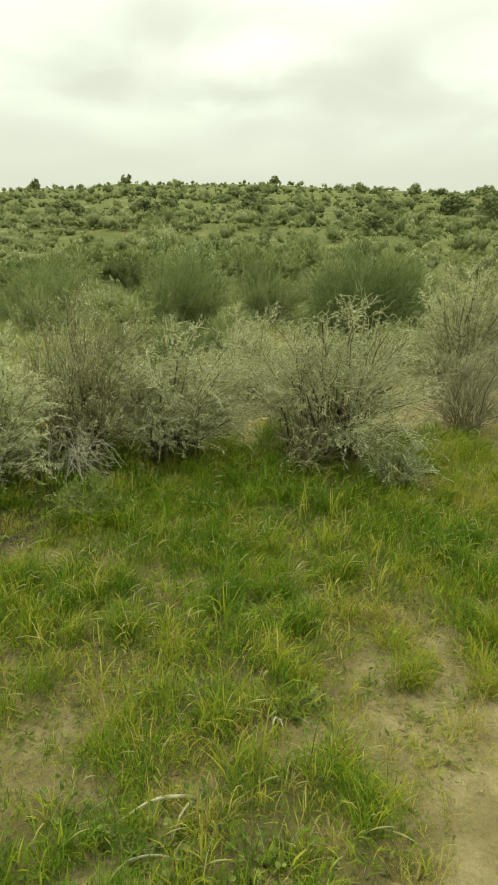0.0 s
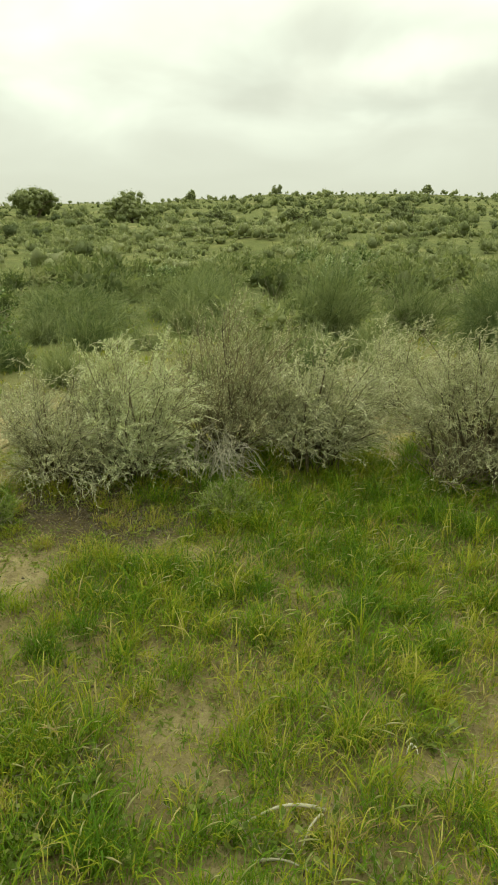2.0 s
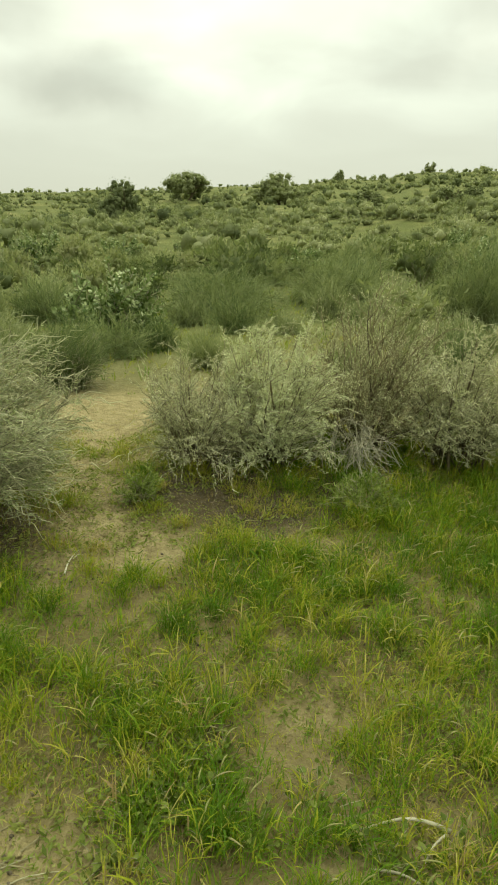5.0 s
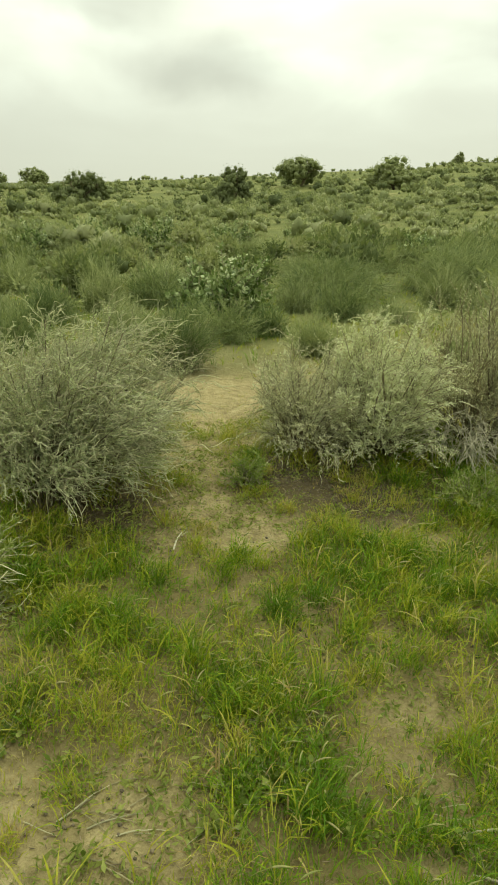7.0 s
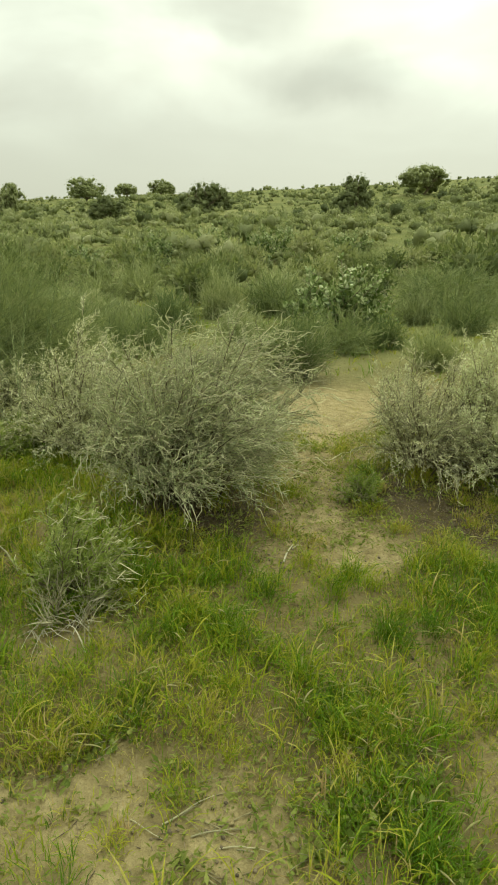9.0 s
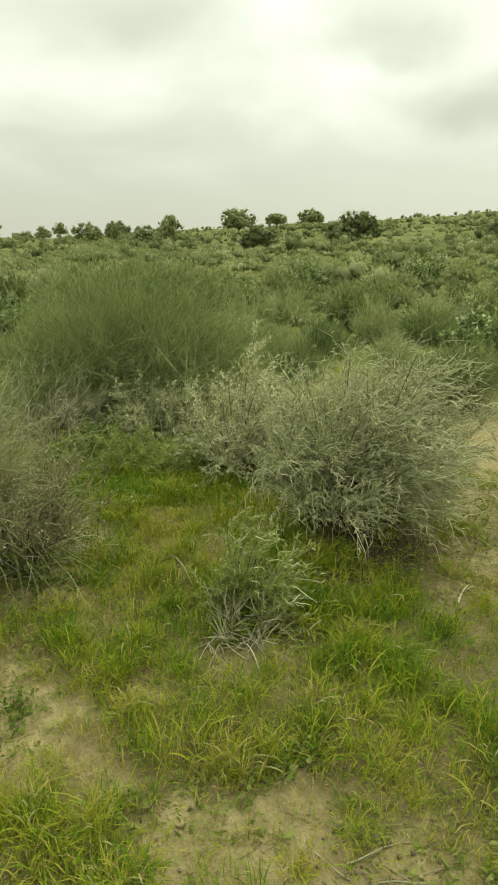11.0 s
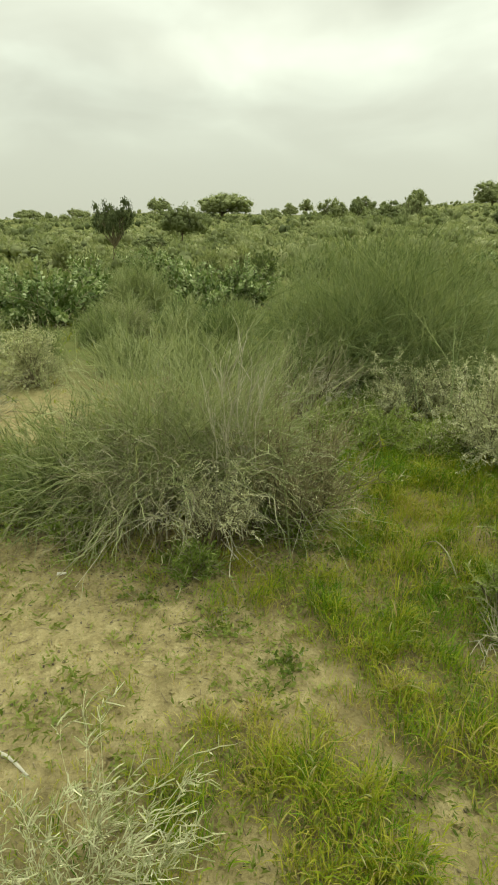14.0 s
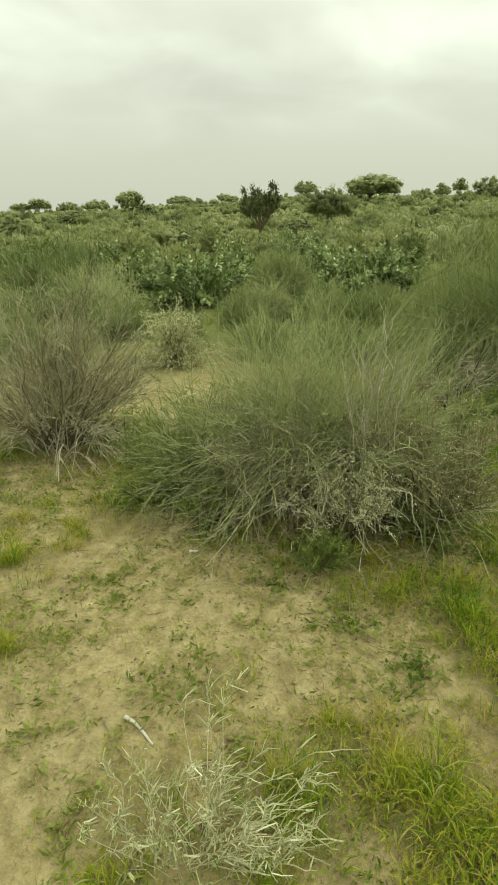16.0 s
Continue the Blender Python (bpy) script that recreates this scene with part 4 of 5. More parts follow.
dry_shrub(-4.58, -1.75, 1.00, 0.72, "bare olive-brown shrub over a heap of bleached canes", 24, stems=90, per=13, leaves=0, pale=70, heap=(0.12, 0.05), arch=(0.40, 0.85, 0.45), limb=1.3)
for i, (x, y, h, r) in enumerate([(-4.83, 1.10, 0.24, 0.24), (-4.62, 1.50, 0.30, 0.26), (-4.25, 1.66, 0.28, 0.24), (-5.05, 1.42, 0.30, 0.26), (-4.45, 1.30, 0.20, 0.22)]):
    grey_shrub(x, y, h, r, "low bright green leafy growth under a broom bush", 140 + i, wind=(0.05, 0.05), stems=26, per=9, green=0.45, leaf=0.034, spikes=0, single=3, tuft=12, wide=80, coat=YOUNGLEAF)
for i, (x, y, h, r) in enumerate([(-3.62, -0.95, 0.28, 0.24), (-3.36, -0.66, 0.20, 0.18), (-4.55, -1.30, 0.34, 0.30), (-4.25, -1.10, 0.30, 0.28), (-3.24, 0.38, 0.18, 0.20), (-2.95, -0.16, 0.14, 0.14), (-2.12, 2.82, 0.20, 0.14)]):
    grey_shrub(x, y, h, r, "small green leafy weed at the edge of bare sand", 150 + i, wind=(0.05, 0.05), stems=20, per=8, green=0.3, leaf=0.028, spikes=0, single=3, tuft=11, wide=80, coat=YOUNGLEAF)
grey_shrub(-7.40, -1.30, 0.70, 0.42, "compact grey bush beside a strip of sand", 25, stems=70, per=13, spikes=0.2)
silver_plant(-1.66, -0.56, 0.45, 0.46, "wispy silvery plant with pale upright shoots", 26, 44)
broom_bush(2.05, 11.3, 1.62, 1.30, "dense dark green broom bush", 27, rods=2000, dry=0, fine=1.4, foot=0.4, green=0.25)
grey_shrub(2.55, 7.55, 1.40, 0.82, "tall slender grey shrub with drooping tips", 28, stems=150, per=18, green=0.5, bare=0.25, curl=1.0, fall=-0.4, tuft=20, leaf=0.030)
dry_shrub(1.80, 5.08, 0.66, 0.48, "low dark dry bush with tangled twigs", 29, stems=60, per=10, leaves=0)
broom_bush(-4.68, 5.20, 0.85, 0.54, "dark green bush with brown twigs on sand", 30, rods=600, dry=260, green=0.25, spread=1.0)
broom_bush(-3.88, 6.84, 0.58, 0.42, "small bright green broom bush", 31, rods=600, dry=0, green=0.65)
broom_bush(-6.25, 11.8, 1.10, 1.42, "wide dull green broom bush", 32, rods=1000, dry=60, fine=1.8, foot=0.4)
broom_bush(-4.55, 14.1, 1.2, 1.32, "wide grey-green broom bush", 33, rods=1000, dry=40, fine=1.9, green=0.6, foot=0.4)
broom_bush(-1.25, 12.3, 1.58, 1.12, "tall thin green broom bush", 34, rods=900, dry=40, fine=1.7, green=0.6, foot=0.3)
broom_bush(0.35, 13.2, 1.25, 0.9, "brownish half-dead broom bush", 35, rods=500, dry=150, fine=1.6, foot=0.3)
broom_bush(-10.9, -3.0, 1.00, 0.85, "soft pale grey-green broom beside milkweed", 43, rods=900, dry=60, fine=1.2, foot=0.35, green=0.95, coat=OLIVE)
broom_bush(-13.3, 0.15, 1.18, 0.75, "rounded pale grey broom between milkweed bushes", 44, rods=800, dry=0, fine=1.2, foot=0.35, green=0.65, coat=OLIVE)
broom_bush(-10.6, -0.2, 0.75, 0.60, "brownish half-dry broom bush on the flat", 45, rods=300, dry=260, fine=1.4, foot=0.3, green=0.6, coat=OLIVE)
broom_bush(-10.4, 9.1, 0.95, 0.62, "soft rounded green broom bush on the flat", 46, rods=900, dry=0, fine=1.5, foot=0.35, green=0.45)
grey_shrub(-0.92, 3.28, 0.20, 0.20, "bright green feathery plant among dead twigs", 47, stems=30, per=9, green=0.35, leaf=0.030, spikes=0, single=3, tuft=13, wide=82, coat=YOUNGLEAF)
broom_bush(-4.9, 16.6, 1.2, 1.2, "rounded green broom bush", 36, rods=700, dry=20, fine=2.0, foot=0.35)

# ---- milkweed bushes: x, y, width, height ----
MILKWEED = [
    (-18.4, 13.9, 1.55, 1.14), (-19.4, 17.4, 2.10, 1.28), (-16.7, 17.7, 2.39, 1.30), (-15.2, 20.8, 2.08, 1.15), (-13.3, 22.4, 1.17, 0.93),
    (-11.8, 21.5, 0.88, 0.99), (-7.4, 19.6, 1.41, 0.94), (-6.3, 8.1, 2.0, 1.22), (-12.35, -1.55, 2.5, 1.14), (-13.2, -2.7, 1.5, 1.12), (-14.4, -0.95, 1.6, 1.05), (-13.9, 2.4, 1.9, 1.16), (-21.5, 0.9, 2.6, 1.25), (-16.1, -6.0, 1.6, 1.10), (-20.4, -4.8, 0.91, 1.09),
    (-12.2, 1.25, 1.5, 1.06), (-18.0, -6.6, 1.16, 0.92), (-15.2, 1.2, 2.0, 1.12), (-18.7, 11.0, 1.74, 1.16), (-19.9, 15.1, 2.00, 1.22),
    (-18.3, 16.5, 1.54, 1.21), (-18.1, 20.4, 1.46, 1.34), (-3.6, 27.6, 1.25, 1.25), (-1.4, 29.3, 1.58, 1.31), (-7.6, 21.1, 1.01, 0.90),
    (-1.6, 18.3, 2.14, 1.48), (-4.1, 31.1, 1.41, 1.13),
]
for i, (x, y, w, h) in enumerate(MILKWEED):
    milkweed(x, y, h, w, "broad-leaved pale green milkweed bush", 60 + i, int(10 + 17 * w))

# ---- thorn trees: x, y, width, height ----
ROUND_TREES = [
    (-43.0, 135.8, 2.6, 2.6), (-25.7, 143.1, 2.4, 2.4), (-15.2, 145.2, 1.6, 1.6), (23.1, 138.4, 3.2, 2.3), (26.8, 138.3, 3.2, 1.9), (32.4, 132.2, 2.7, 2.7),
    (46.5, 132.4, 4.4, 2.5), (-37.7, 90.4, 7.6, 5.2), (-113.2, 89.0, 5.2, 2.8), (-69.6, 33.3, 3.1, 4.0), (-141.7, 39.1, 3.9, 2.9), (-135.0, 33.6, 4.4, 2.2),
    (-141.3, -39.1, 4.6, 2.4), (-146.0, -12.7, 2.9, 2.1),
]
UMBRELLA_TREES = [
    (5.8, 148.3, 2.7, 2.4), (-52.6, 90.9, 8.5, 4.1), (-108.4, 84.4, 5.5, 3.7), (-117.1, 72.5, 8.6, 5.4), (-119.6, 84.0, 5.2, 3.1), (-94.7, 32.4, 4.5, 3.8),
    (-142.6, 43.2, 3.5, 3.5), (-122.7, 21.1, 11.7, 4.5), (-136.4, 10.6, 4.9, 3.4), (-127.1, 62.0, 5.1, 4.1), (-138.7, -47.7, 5.2, 2.0), (-139.7, -44.6, 5.2, 2.9),
    (-142.8, -33.5, 5.9, 2.9), (-125.1, -22.6, 6.2, 3.6), (-145.7, -15.7, 5.9, 2.4), (-146.4, -6.0, 5.2, 2.4),
]
DARK_TREES = [
    (-21.4, 79.0, 3.7, 2.4), (-10.9, 72.3, 3.0, 2.0), (-9.9, 84.5, 2.3, 1.4), (0.6, 72.8, 4.6, 2.7), (18.9, 91.6, 4.2, 2.1), (10.1, 54.2, 3.0, 1.9),
    (25.0, 81.7, 3.8, 2.9), (26.2, 71.8, 3.1, 3.4), (-41.2, 56.8, 4.4, 4.3), (-62.6, 55.5, 7.1, 3.9), (-58.1, 38.4, 4.5, 3.0), (-81.0, 35.0, 7.1, 3.3),
    (-117.6, 46.4, 5.1, 3.8), (-102.1, 39.4, 2.9, 3.3), (-28.9, -2.3, 3.8, 1.1), (-39.1, -14.5, 2.6, 1.8), (-34.8, 5.2, 1.6, 1.1), (-43.2, 2.4, 2.7, 1.0),
    (-72.7, -11.8, 2.6, 1.6), (-72.3, -19.7, 3.3, 1.5),
]
TRUNKED_TREES = [
    (-39.1, 4.0, 3.0, 3.0),
]
GNARLED_TREES = [
    (-26.5, -0.1, 1.7, 2.9),
]

TREE_LABELS = {
    "umbrella": "flat-topped green thorn tree on the dune",
    "round": "rounded light green tree on the dune",
    "dark": "dense dark green thorn bush reaching the ground",
    "trunked": "dark round tree on a bare trunk",
    "gnarled": "gnarled thorn tree with broken upright limbs",
}


def plant_trees(kind, places):
    rng = np.random.default_rng(len(kind))
    makers = {}
    for i, (x, y, w, h) in enumerate(places):
        m = pose(x, y, float(ground_z(x, y)) - 0.05 * h, 0, 0, rng.uniform(0, 360)) @ Matrix.Diagonal((w, w, h * 0.98, 1))
        key = (i % 3, w > 1.6 * h)
        if key in makers:
            ob = copy_thing(makers[key], m)
        else:
            ob = makers[key] = tree(kind, 200 + 10 * len(kind) + i, 2.0 if key[1] else 1.15)
        ob.matrix_world = m
        tagged(ob, TREE_LABELS[kind], "tree", "trees on the dunes")


for kind, places in (("umbrella", UMBRELLA_TREES), ("round", ROUND_TREES), ("dark", DARK_TREES), ("trunked", TRUNKED_TREES), ("gnarled", GNARLED_TREES)):
    plant_trees(kind, places)


# ---- scrub on the flat, bush by bush ----
def scatter_scrub():
    rng = np.random.default_rng(41)
    looks = [
        (1.0, 0.7, "round grey-green scrub bush", 0.72), (0.8, 0.75, "low olive scrub bush", 0.5), (1.15, 0.7, "dark green scrub bush", 0.3),
        (0.6, 0.6, "low pale scrub bush", 0.85), (1.1, 0.95, "spreading dull green scrub bush", 0.45),
    ]
    coats = [OLIVE, OLIVE, BROOM, OLIVE, BROOM]
    kinds = [brush_bush(h, r, label, 300 + i, tone * 0.8, coats[i]) for i, (h, r, label, tone) in enumerate(looks)]
    kinds += [brush_bush(h, r, label, 310 + i, tone * 0.8, coats[i], 260) if i % 2 else scrub_bush(h, r, label, 310 + i, tone) for i, (h, r, label, tone) in enumerate(looks)]
    weights = np.array([1.0, 1.0, 0.7, 1.0, 0.8])
    used = [False] * len(kinds)
    taken = [(x, y, w / 2) for x, y, w, h in MILKWEED] + [(-6.1, 11.7, 1.2), (-4.3, 13.9, 1.1), (-1.1, 12, 0.9), (0.35, 13.2, 0.7), (-4.8, 15.6, 0.9), (2.05, 11, 1.1), (-3.6, 8.6, 1.2), (-25.6, -0.1, 1.5), (-3.6, 4.8, 1.0), (-3.2, 6.2, 0.8), (-4.68, 5.2, 0.6), (-3.88, 6.84, 0.5), (-6.2, 2.2, 1.5), (2.48, 7.55, 0.7), (-7.4, -1.3, 0.6), (-6.3, -1.2, 0.7), (0.02, 6.3, 0.6)]
    count = 0
    for _ in range(3000):
        a, r = radians(rng.uniform(-27, 120)), rng.uniform(7.0, 25)
        x, y = -math.sin(a) * r, math.cos(a) * r
        size = rng.uniform(0.6, 1.25) * (0.62 if r < 11 else 1.0)
        if any((x - u) ** 2 + (y - v) ** 2 < (w + 0.45 * size) ** 2 for u, v, w in taken):
            continue
        taken.append((x, y, 0.55 * size))
        k = int(rng.choice(5, p=weights / weights.sum())) + (5 if r > 13.5 else 0)
        m = pose(x, y, float(ground_z(x, y)) - 0.03, 0, 0, rng.uniform(0, 360)) @ Matrix.Diagonal((size, size * rng.uniform(0.8, 1.2), size * rng.uniform(0.8, 1.15), 1))
        ob = copy_thing(kinds[k], m) if used[k] else kinds[k]
        ob.matrix_world = m
        used[k] = True
        count += 1
        if count >= 300:
            break


scatter_scrub()


def sea_of_scrub(name, label, seed, r0, r1, count, spray, n0, size0, patch=0.42, lobes=3, core=0.5, slim=(0.2, 0.4), tone=0.58):
    """The spotted cover of the land, past counting."""
    rng = np.random.default_rng(seed)
    s = Soup()
    made = 0
    while made < count:
        a, r = radians(rng.uniform(-29, 121)), math.sqrt(rng.uniform(r0 ** 2, r1 ** 2))
        x, y = -math.sin(a) * r, math.cos(a) * r
        if fuzz(np.array(x * 0.07), np.array(y * 0.07)) * 0.6 + rng.random() * 0.6 < patch or (r < 9.5 and float(cover(np.array(x), np.array(y))) < 0.3):
            continue
        size = size0 * rng.lognormal(0, 0.42) * (1.0 - 0.15 * min(max((math.degrees(a) - 62) / 20, 0), 1) * min(max((r - 90) / 30, 0), 1))
        size = min(size, 1.9)
        n = int(np.clip(n0 * size, 0.4 * n0, 2 * n0))
        clump_arrays(rng, s, n, 0.85 * size, 0.72 * size, spray * size ** 0.5, (x, y, float(ground_z(x, y)) - 0.05), float(np.clip(rng.normal(tone, 0.22) - 0.04 * min(max((math.degrees(a) - 55) / 25, 0), 1), 0, 1)), lobes, core, slim, 6, 3)
        made += 1
    tagged(new(name, s.mesh(name, HAZELEAF, True)), label, "scrub", kind="stuff")


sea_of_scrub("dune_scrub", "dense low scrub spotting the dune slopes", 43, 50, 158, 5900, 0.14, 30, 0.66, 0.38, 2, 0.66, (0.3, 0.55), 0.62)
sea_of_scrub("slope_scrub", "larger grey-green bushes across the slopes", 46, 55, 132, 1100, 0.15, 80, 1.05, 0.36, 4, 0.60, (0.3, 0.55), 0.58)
sea_of_scrub("flat_scrub", "dense grey-green scrub across the flat", 44, 21, 68, 2200, 0.12, 84, 0.74, 0.34, 4, 0.46, (0.3, 0.55), 0.58)
sea_of_scrub("tussock_cover", "small green tussocks between the bushes", 45, 7.2, 19, 420, 0.10, 150, 0.36, 0.40, 4, 0.12, (0.15, 0.35), 0.6)


# ---- grass ----
def grass_field(name, label, seed, r0, r1, tufts, per, tall, width, thin=1.3, segs=3, boost=0.0, culm=0.5, a0=-30, a1=122, gather=1):
    """Tufts of a few upright culms, their short blades leaving them at all heights."""
    rng = np.random.default_rng(seed)
    spots = tufts // gather
    a = np.radians(rng.uniform(a0, a1, spots))
    r = np.sqrt(rng.uniform(r0 ** 2, r1 ** 2, spots))
    x, y = -np.sin(a) * r - 0.25, np.cos(a) * r - 0.15
    c = np.clip(cover(x, y) + boost, 0, 1)
    keep = rng.random(spots) < np.clip(c * 1.15 - 0.06, 0, 1) ** thin
    x, y, c = x[keep], y[keep], c[keep]
    own = np.repeat(rng.normal(size=len(x)) * 0.17, gather)
    if gather > 1:
        wide = np.repeat(rng.uniform(0.016, 0.050, len(x)), gather)
        x, y = np.repeat(x, gather) + rng.normal(size=len(wide)) * wide, np.repeat(y, gather) + rng.normal(size=len(wide)) * wide
        c = np.repeat(c, gather)
    m = len(x)
    high = tall * (0.35 + 0.70 * c ** 1.3) * rng.lognormal(0, 0.30, m) * np.interp(np.hypot(x + 0.25, y + 0.15), [1.2, 2.2, 3.1], [0.84, 0.92, 1.0])
    n = m * per
    i = np.repeat(np.arange(m), per)
    kick = rng.normal(size=(n, 2))
    up = rng.random(n) ** 1.5 * culm
    tilt = rng.normal(size=(m, 2)) * 0.25 + [0.10, 0.05]
    off = kick * 0.020 + tilt[i] * (high[i] * up)[:, None]
    bx, by = x[i] + off[:, 0], y[i] + off[:, 1]
    bz = ground_z(x, y)[i] - 0.006 + high[i] * up
    h = high[i] * (1 - 0.55 * up) * rng.uniform(0.40, 1.10, n)
    lean = unit(np.concatenate([kick * 0.8 + rng.normal(size=(n, 2)) * 0.6 + [0.2, 0.1], np.zeros((n, 1))], 1))
    f = rng.uniform(0.15, 1.15, n) ** 1.1 + 0.7 * up
    s = np.linspace(0, 1, segs)[None, :, None]
    p = np.stack([bx, by, bz], -1)[:, None] + np.array([0, 0, 1.0]) * (h[:, None, None] * (s - 0.42 * f[:, None, None] * s ** 2)) + lean[:, None] * (h * f)[:, None, None] * s ** 1.6 * 0.75
    side = unit(np.cross(lean, [0, 0, 1.0]) + rng.normal(size=(n, 3)) * 0.5)
    w = width * rng.uniform(0.6, 1.3, n)[:, None] * np.interp(np.linspace(0, 1, segs), [0, 0.35, 0.7, 1], [0.75, 1.0, 0.7, 0.08])
    lush = np.clip((c - 0.40) * 1.5, 0, 1)
    # tufts differ among themselves: fresh, yellowing, gone brown
    tuft = 0.60 - 0.50 * lush + 0.15 * rng.normal(size=m) + (fuzz(x * 1.7 + 5, y * 1.7 + 60) - 0.5) * 0.5 + (rng.random(m) < 0.06) * 0.35 + own
    tone = np.clip(tuft[i] + 0.11 * rng.normal(size=n) + (rng.random(n) < 0.06) * 0.35, 0, 1)
    sp = Soup()
    ribbons(sp, p, side, w, tone)
    tagged(new(name, sp.mesh(name, GRASS)), label, "grass", kind="stuff")
    return x, y, high, c


def seed_heads(x, y, high, c, seed, count):
    """Thin stalks above the tufts with pale nodding spikes."""
    rng = np.random.default_rng(seed)
    pick = rng.permutation(np.where((high > 0.09) & (c > 0.42))[0])[:count]
    n = len(pick)
    px, py = x[pick] + rng.normal(size=n) * 0.015, y[pick] + rng.normal(size=n) * 0.015
    h = high[pick] * rng.uniform(0.8, 1.2, n)
    lean = np.concatenate([rng.normal(size=(n, 2)) * 0.35 + [0.28, 0.12], np.zeros((n, 1))], 1)
    u = np.linspace(0, 1, 5)[None, :, None]
    p = np.stack([px, py, ground_z(px, py)], -1)[:, None] + np.array([0, 0, 1.0]) * h[:, None, None] * (u - 0.15 * u ** 3) + lean[:, None] * h[:, None, None] * u ** 2
    s = Soup()
    tone = rng.random(n)
    tubes(s, p, np.linspace(0.0011, 0.0008, 5)[None], tone * 0.5, 3)
    d = unit(p[:, -1] - p[:, -2])
    ln = rng.uniform(0.025, 0.065, n)[:, None, None]
    q = p[:, -1][:, None] + d[:, None] * ln * (u - 0.05) + np.array([0.15, 0.05, -0.35]) * ln * u ** 2
    tubes(s, q, np.array([0.0010, 0.0026, 0.0027, 0.0020, 0.0006])[None] * rng.uniform(0.7, 1.1, (n, 1)), tone, 5)
    tagged(new("grass_seed_heads", s.mesh("grass_seed_heads", SEED, True)), "pale nodding grass seed heads", "grass", kind="stuff")


tuft_rows = grass_field("clump_grass", "dense upright grass clumps on sand", 57, 0.75, 5.4, 21000, 14, 0.104, 0.0036, 1.0, 3, 0.07, 0.75, -30, 122, 14)
grass_field("near_grass", "fresh green grass tufts on sand", 51, 0.75, 5.6, 12500, 12, 0.090, 0.0032, culm=0.75)
seed_heads(*tuft_rows, 52, 1900)
grass_field("broad_grass", "broad-bladed lush green grass", 55, 0.9, 5.0, 8500, 10, 0.150, 0.0050, 2.2, 4, -0.27, 0.6)
grass_field("short_grass", "short thin yellow-green grass on sand", 53, 0.75, 6.0, 14500, 8, 0.052, 0.0034, 0.8, 3, 0.16)
grass_field("sprout_grass", "little tufts of thin grass dotted over sand", 58, 0.75, 4.6, 4000, 8, 0.11, 0.0032, 0.9, 3, 0.16, 0.4, 58, 122)
grass_field("sparse_grass", "thin patches of grass on open sand", 56, 0.8, 6.0, 5000, 7, 0.09, 0.0045, 1.0, 3, 0.0, 0.6, 122, 330)
grass_field("far_grass", "sparse grass between the shrubs", 54, 5.2, 17.0, 14000, 5, 0.17, 0.012, 0.8, 3)


def herb(seed, r=0.14):
    """A low creeping herb with round leaves."""
    rng = np.random.default_rng(seed)
    e = new("creeping_herb")
    tagged(e, "low creeping herb with small round green leaves", "herb", "creeping herbs")
    p = fan(rng, 12, 0.07, r, 0.01, 0.5, (0, 0), 5, 0.1, 86)
    s = Soup()
    tubes(s, p, np.linspace(0.002, 0.001, 5)[None], rng.random(12), 3)
    part("runner_mat", s.mesh("runner_mat", TWIG, True), e, kind="stuff")
    n = 12 * 12
    o, t = along(p, np.repeat(np.arange(12), 12), rng.random(n))
    o[:, 2] = np.maximum(o[:, 2], 0.004)
    d = unit(perp(rng, t) + t * 0.4 + [0, 0, 0.25])
    ln = rng.uniform(0.011, 0.026, n)
    s = Soup()
    ovates(s, o, d, unit(np.cross(d, [0, 0, 1.0]) + rng.normal(size=(n, 3)) * 0.2), ln, ln * 0.75, np.clip(0.55 + 0.2 * rng.normal(size=n), 0, 1))
    part("leafage", s.mesh("leafage", GREENLEAF, True), e, kind="stuff")
    return e


HERBS = [(-0.30, 1.20), (-0.12, 1.12), (0.05, 1.17), (0.12, 1.72), (-2.35, 0.12), (-2.6, -0.05), (-2.85, -0.35), (-2.5, 0.62), (-3.1, 0.45), (-3.05, 0.62), (-0.62, 1.18), (-0.5, 1.32)]
HERB_RNG = random.Random(19)
for cx, cy, spread, count in ((-0.86, 1.10, 0.10, 9), (-0.98, 1.24, 0.12, 5), (-0.20, 1.10, 0.14, 4), (-1.62, 0.86, 0.10, 3)):
    HERBS += [(HERB_RNG.gauss(cx, spread), HERB_RNG.gauss(cy, spread)) for _ in range(count)]
HERB_MAKERS = [herb(81), herb(82, 0.11), herb(83, 0.16)]
for i, (x, y) in enumerate(HERBS):
    m = pose(x, y, float(ground_z(x, y)), 0, 0, 77 * i)
    ob = HERB_MAKERS[i] if i < 3 else copy_thing(HERB_MAKERS[i % 3], m)
    ob.matrix_world = m


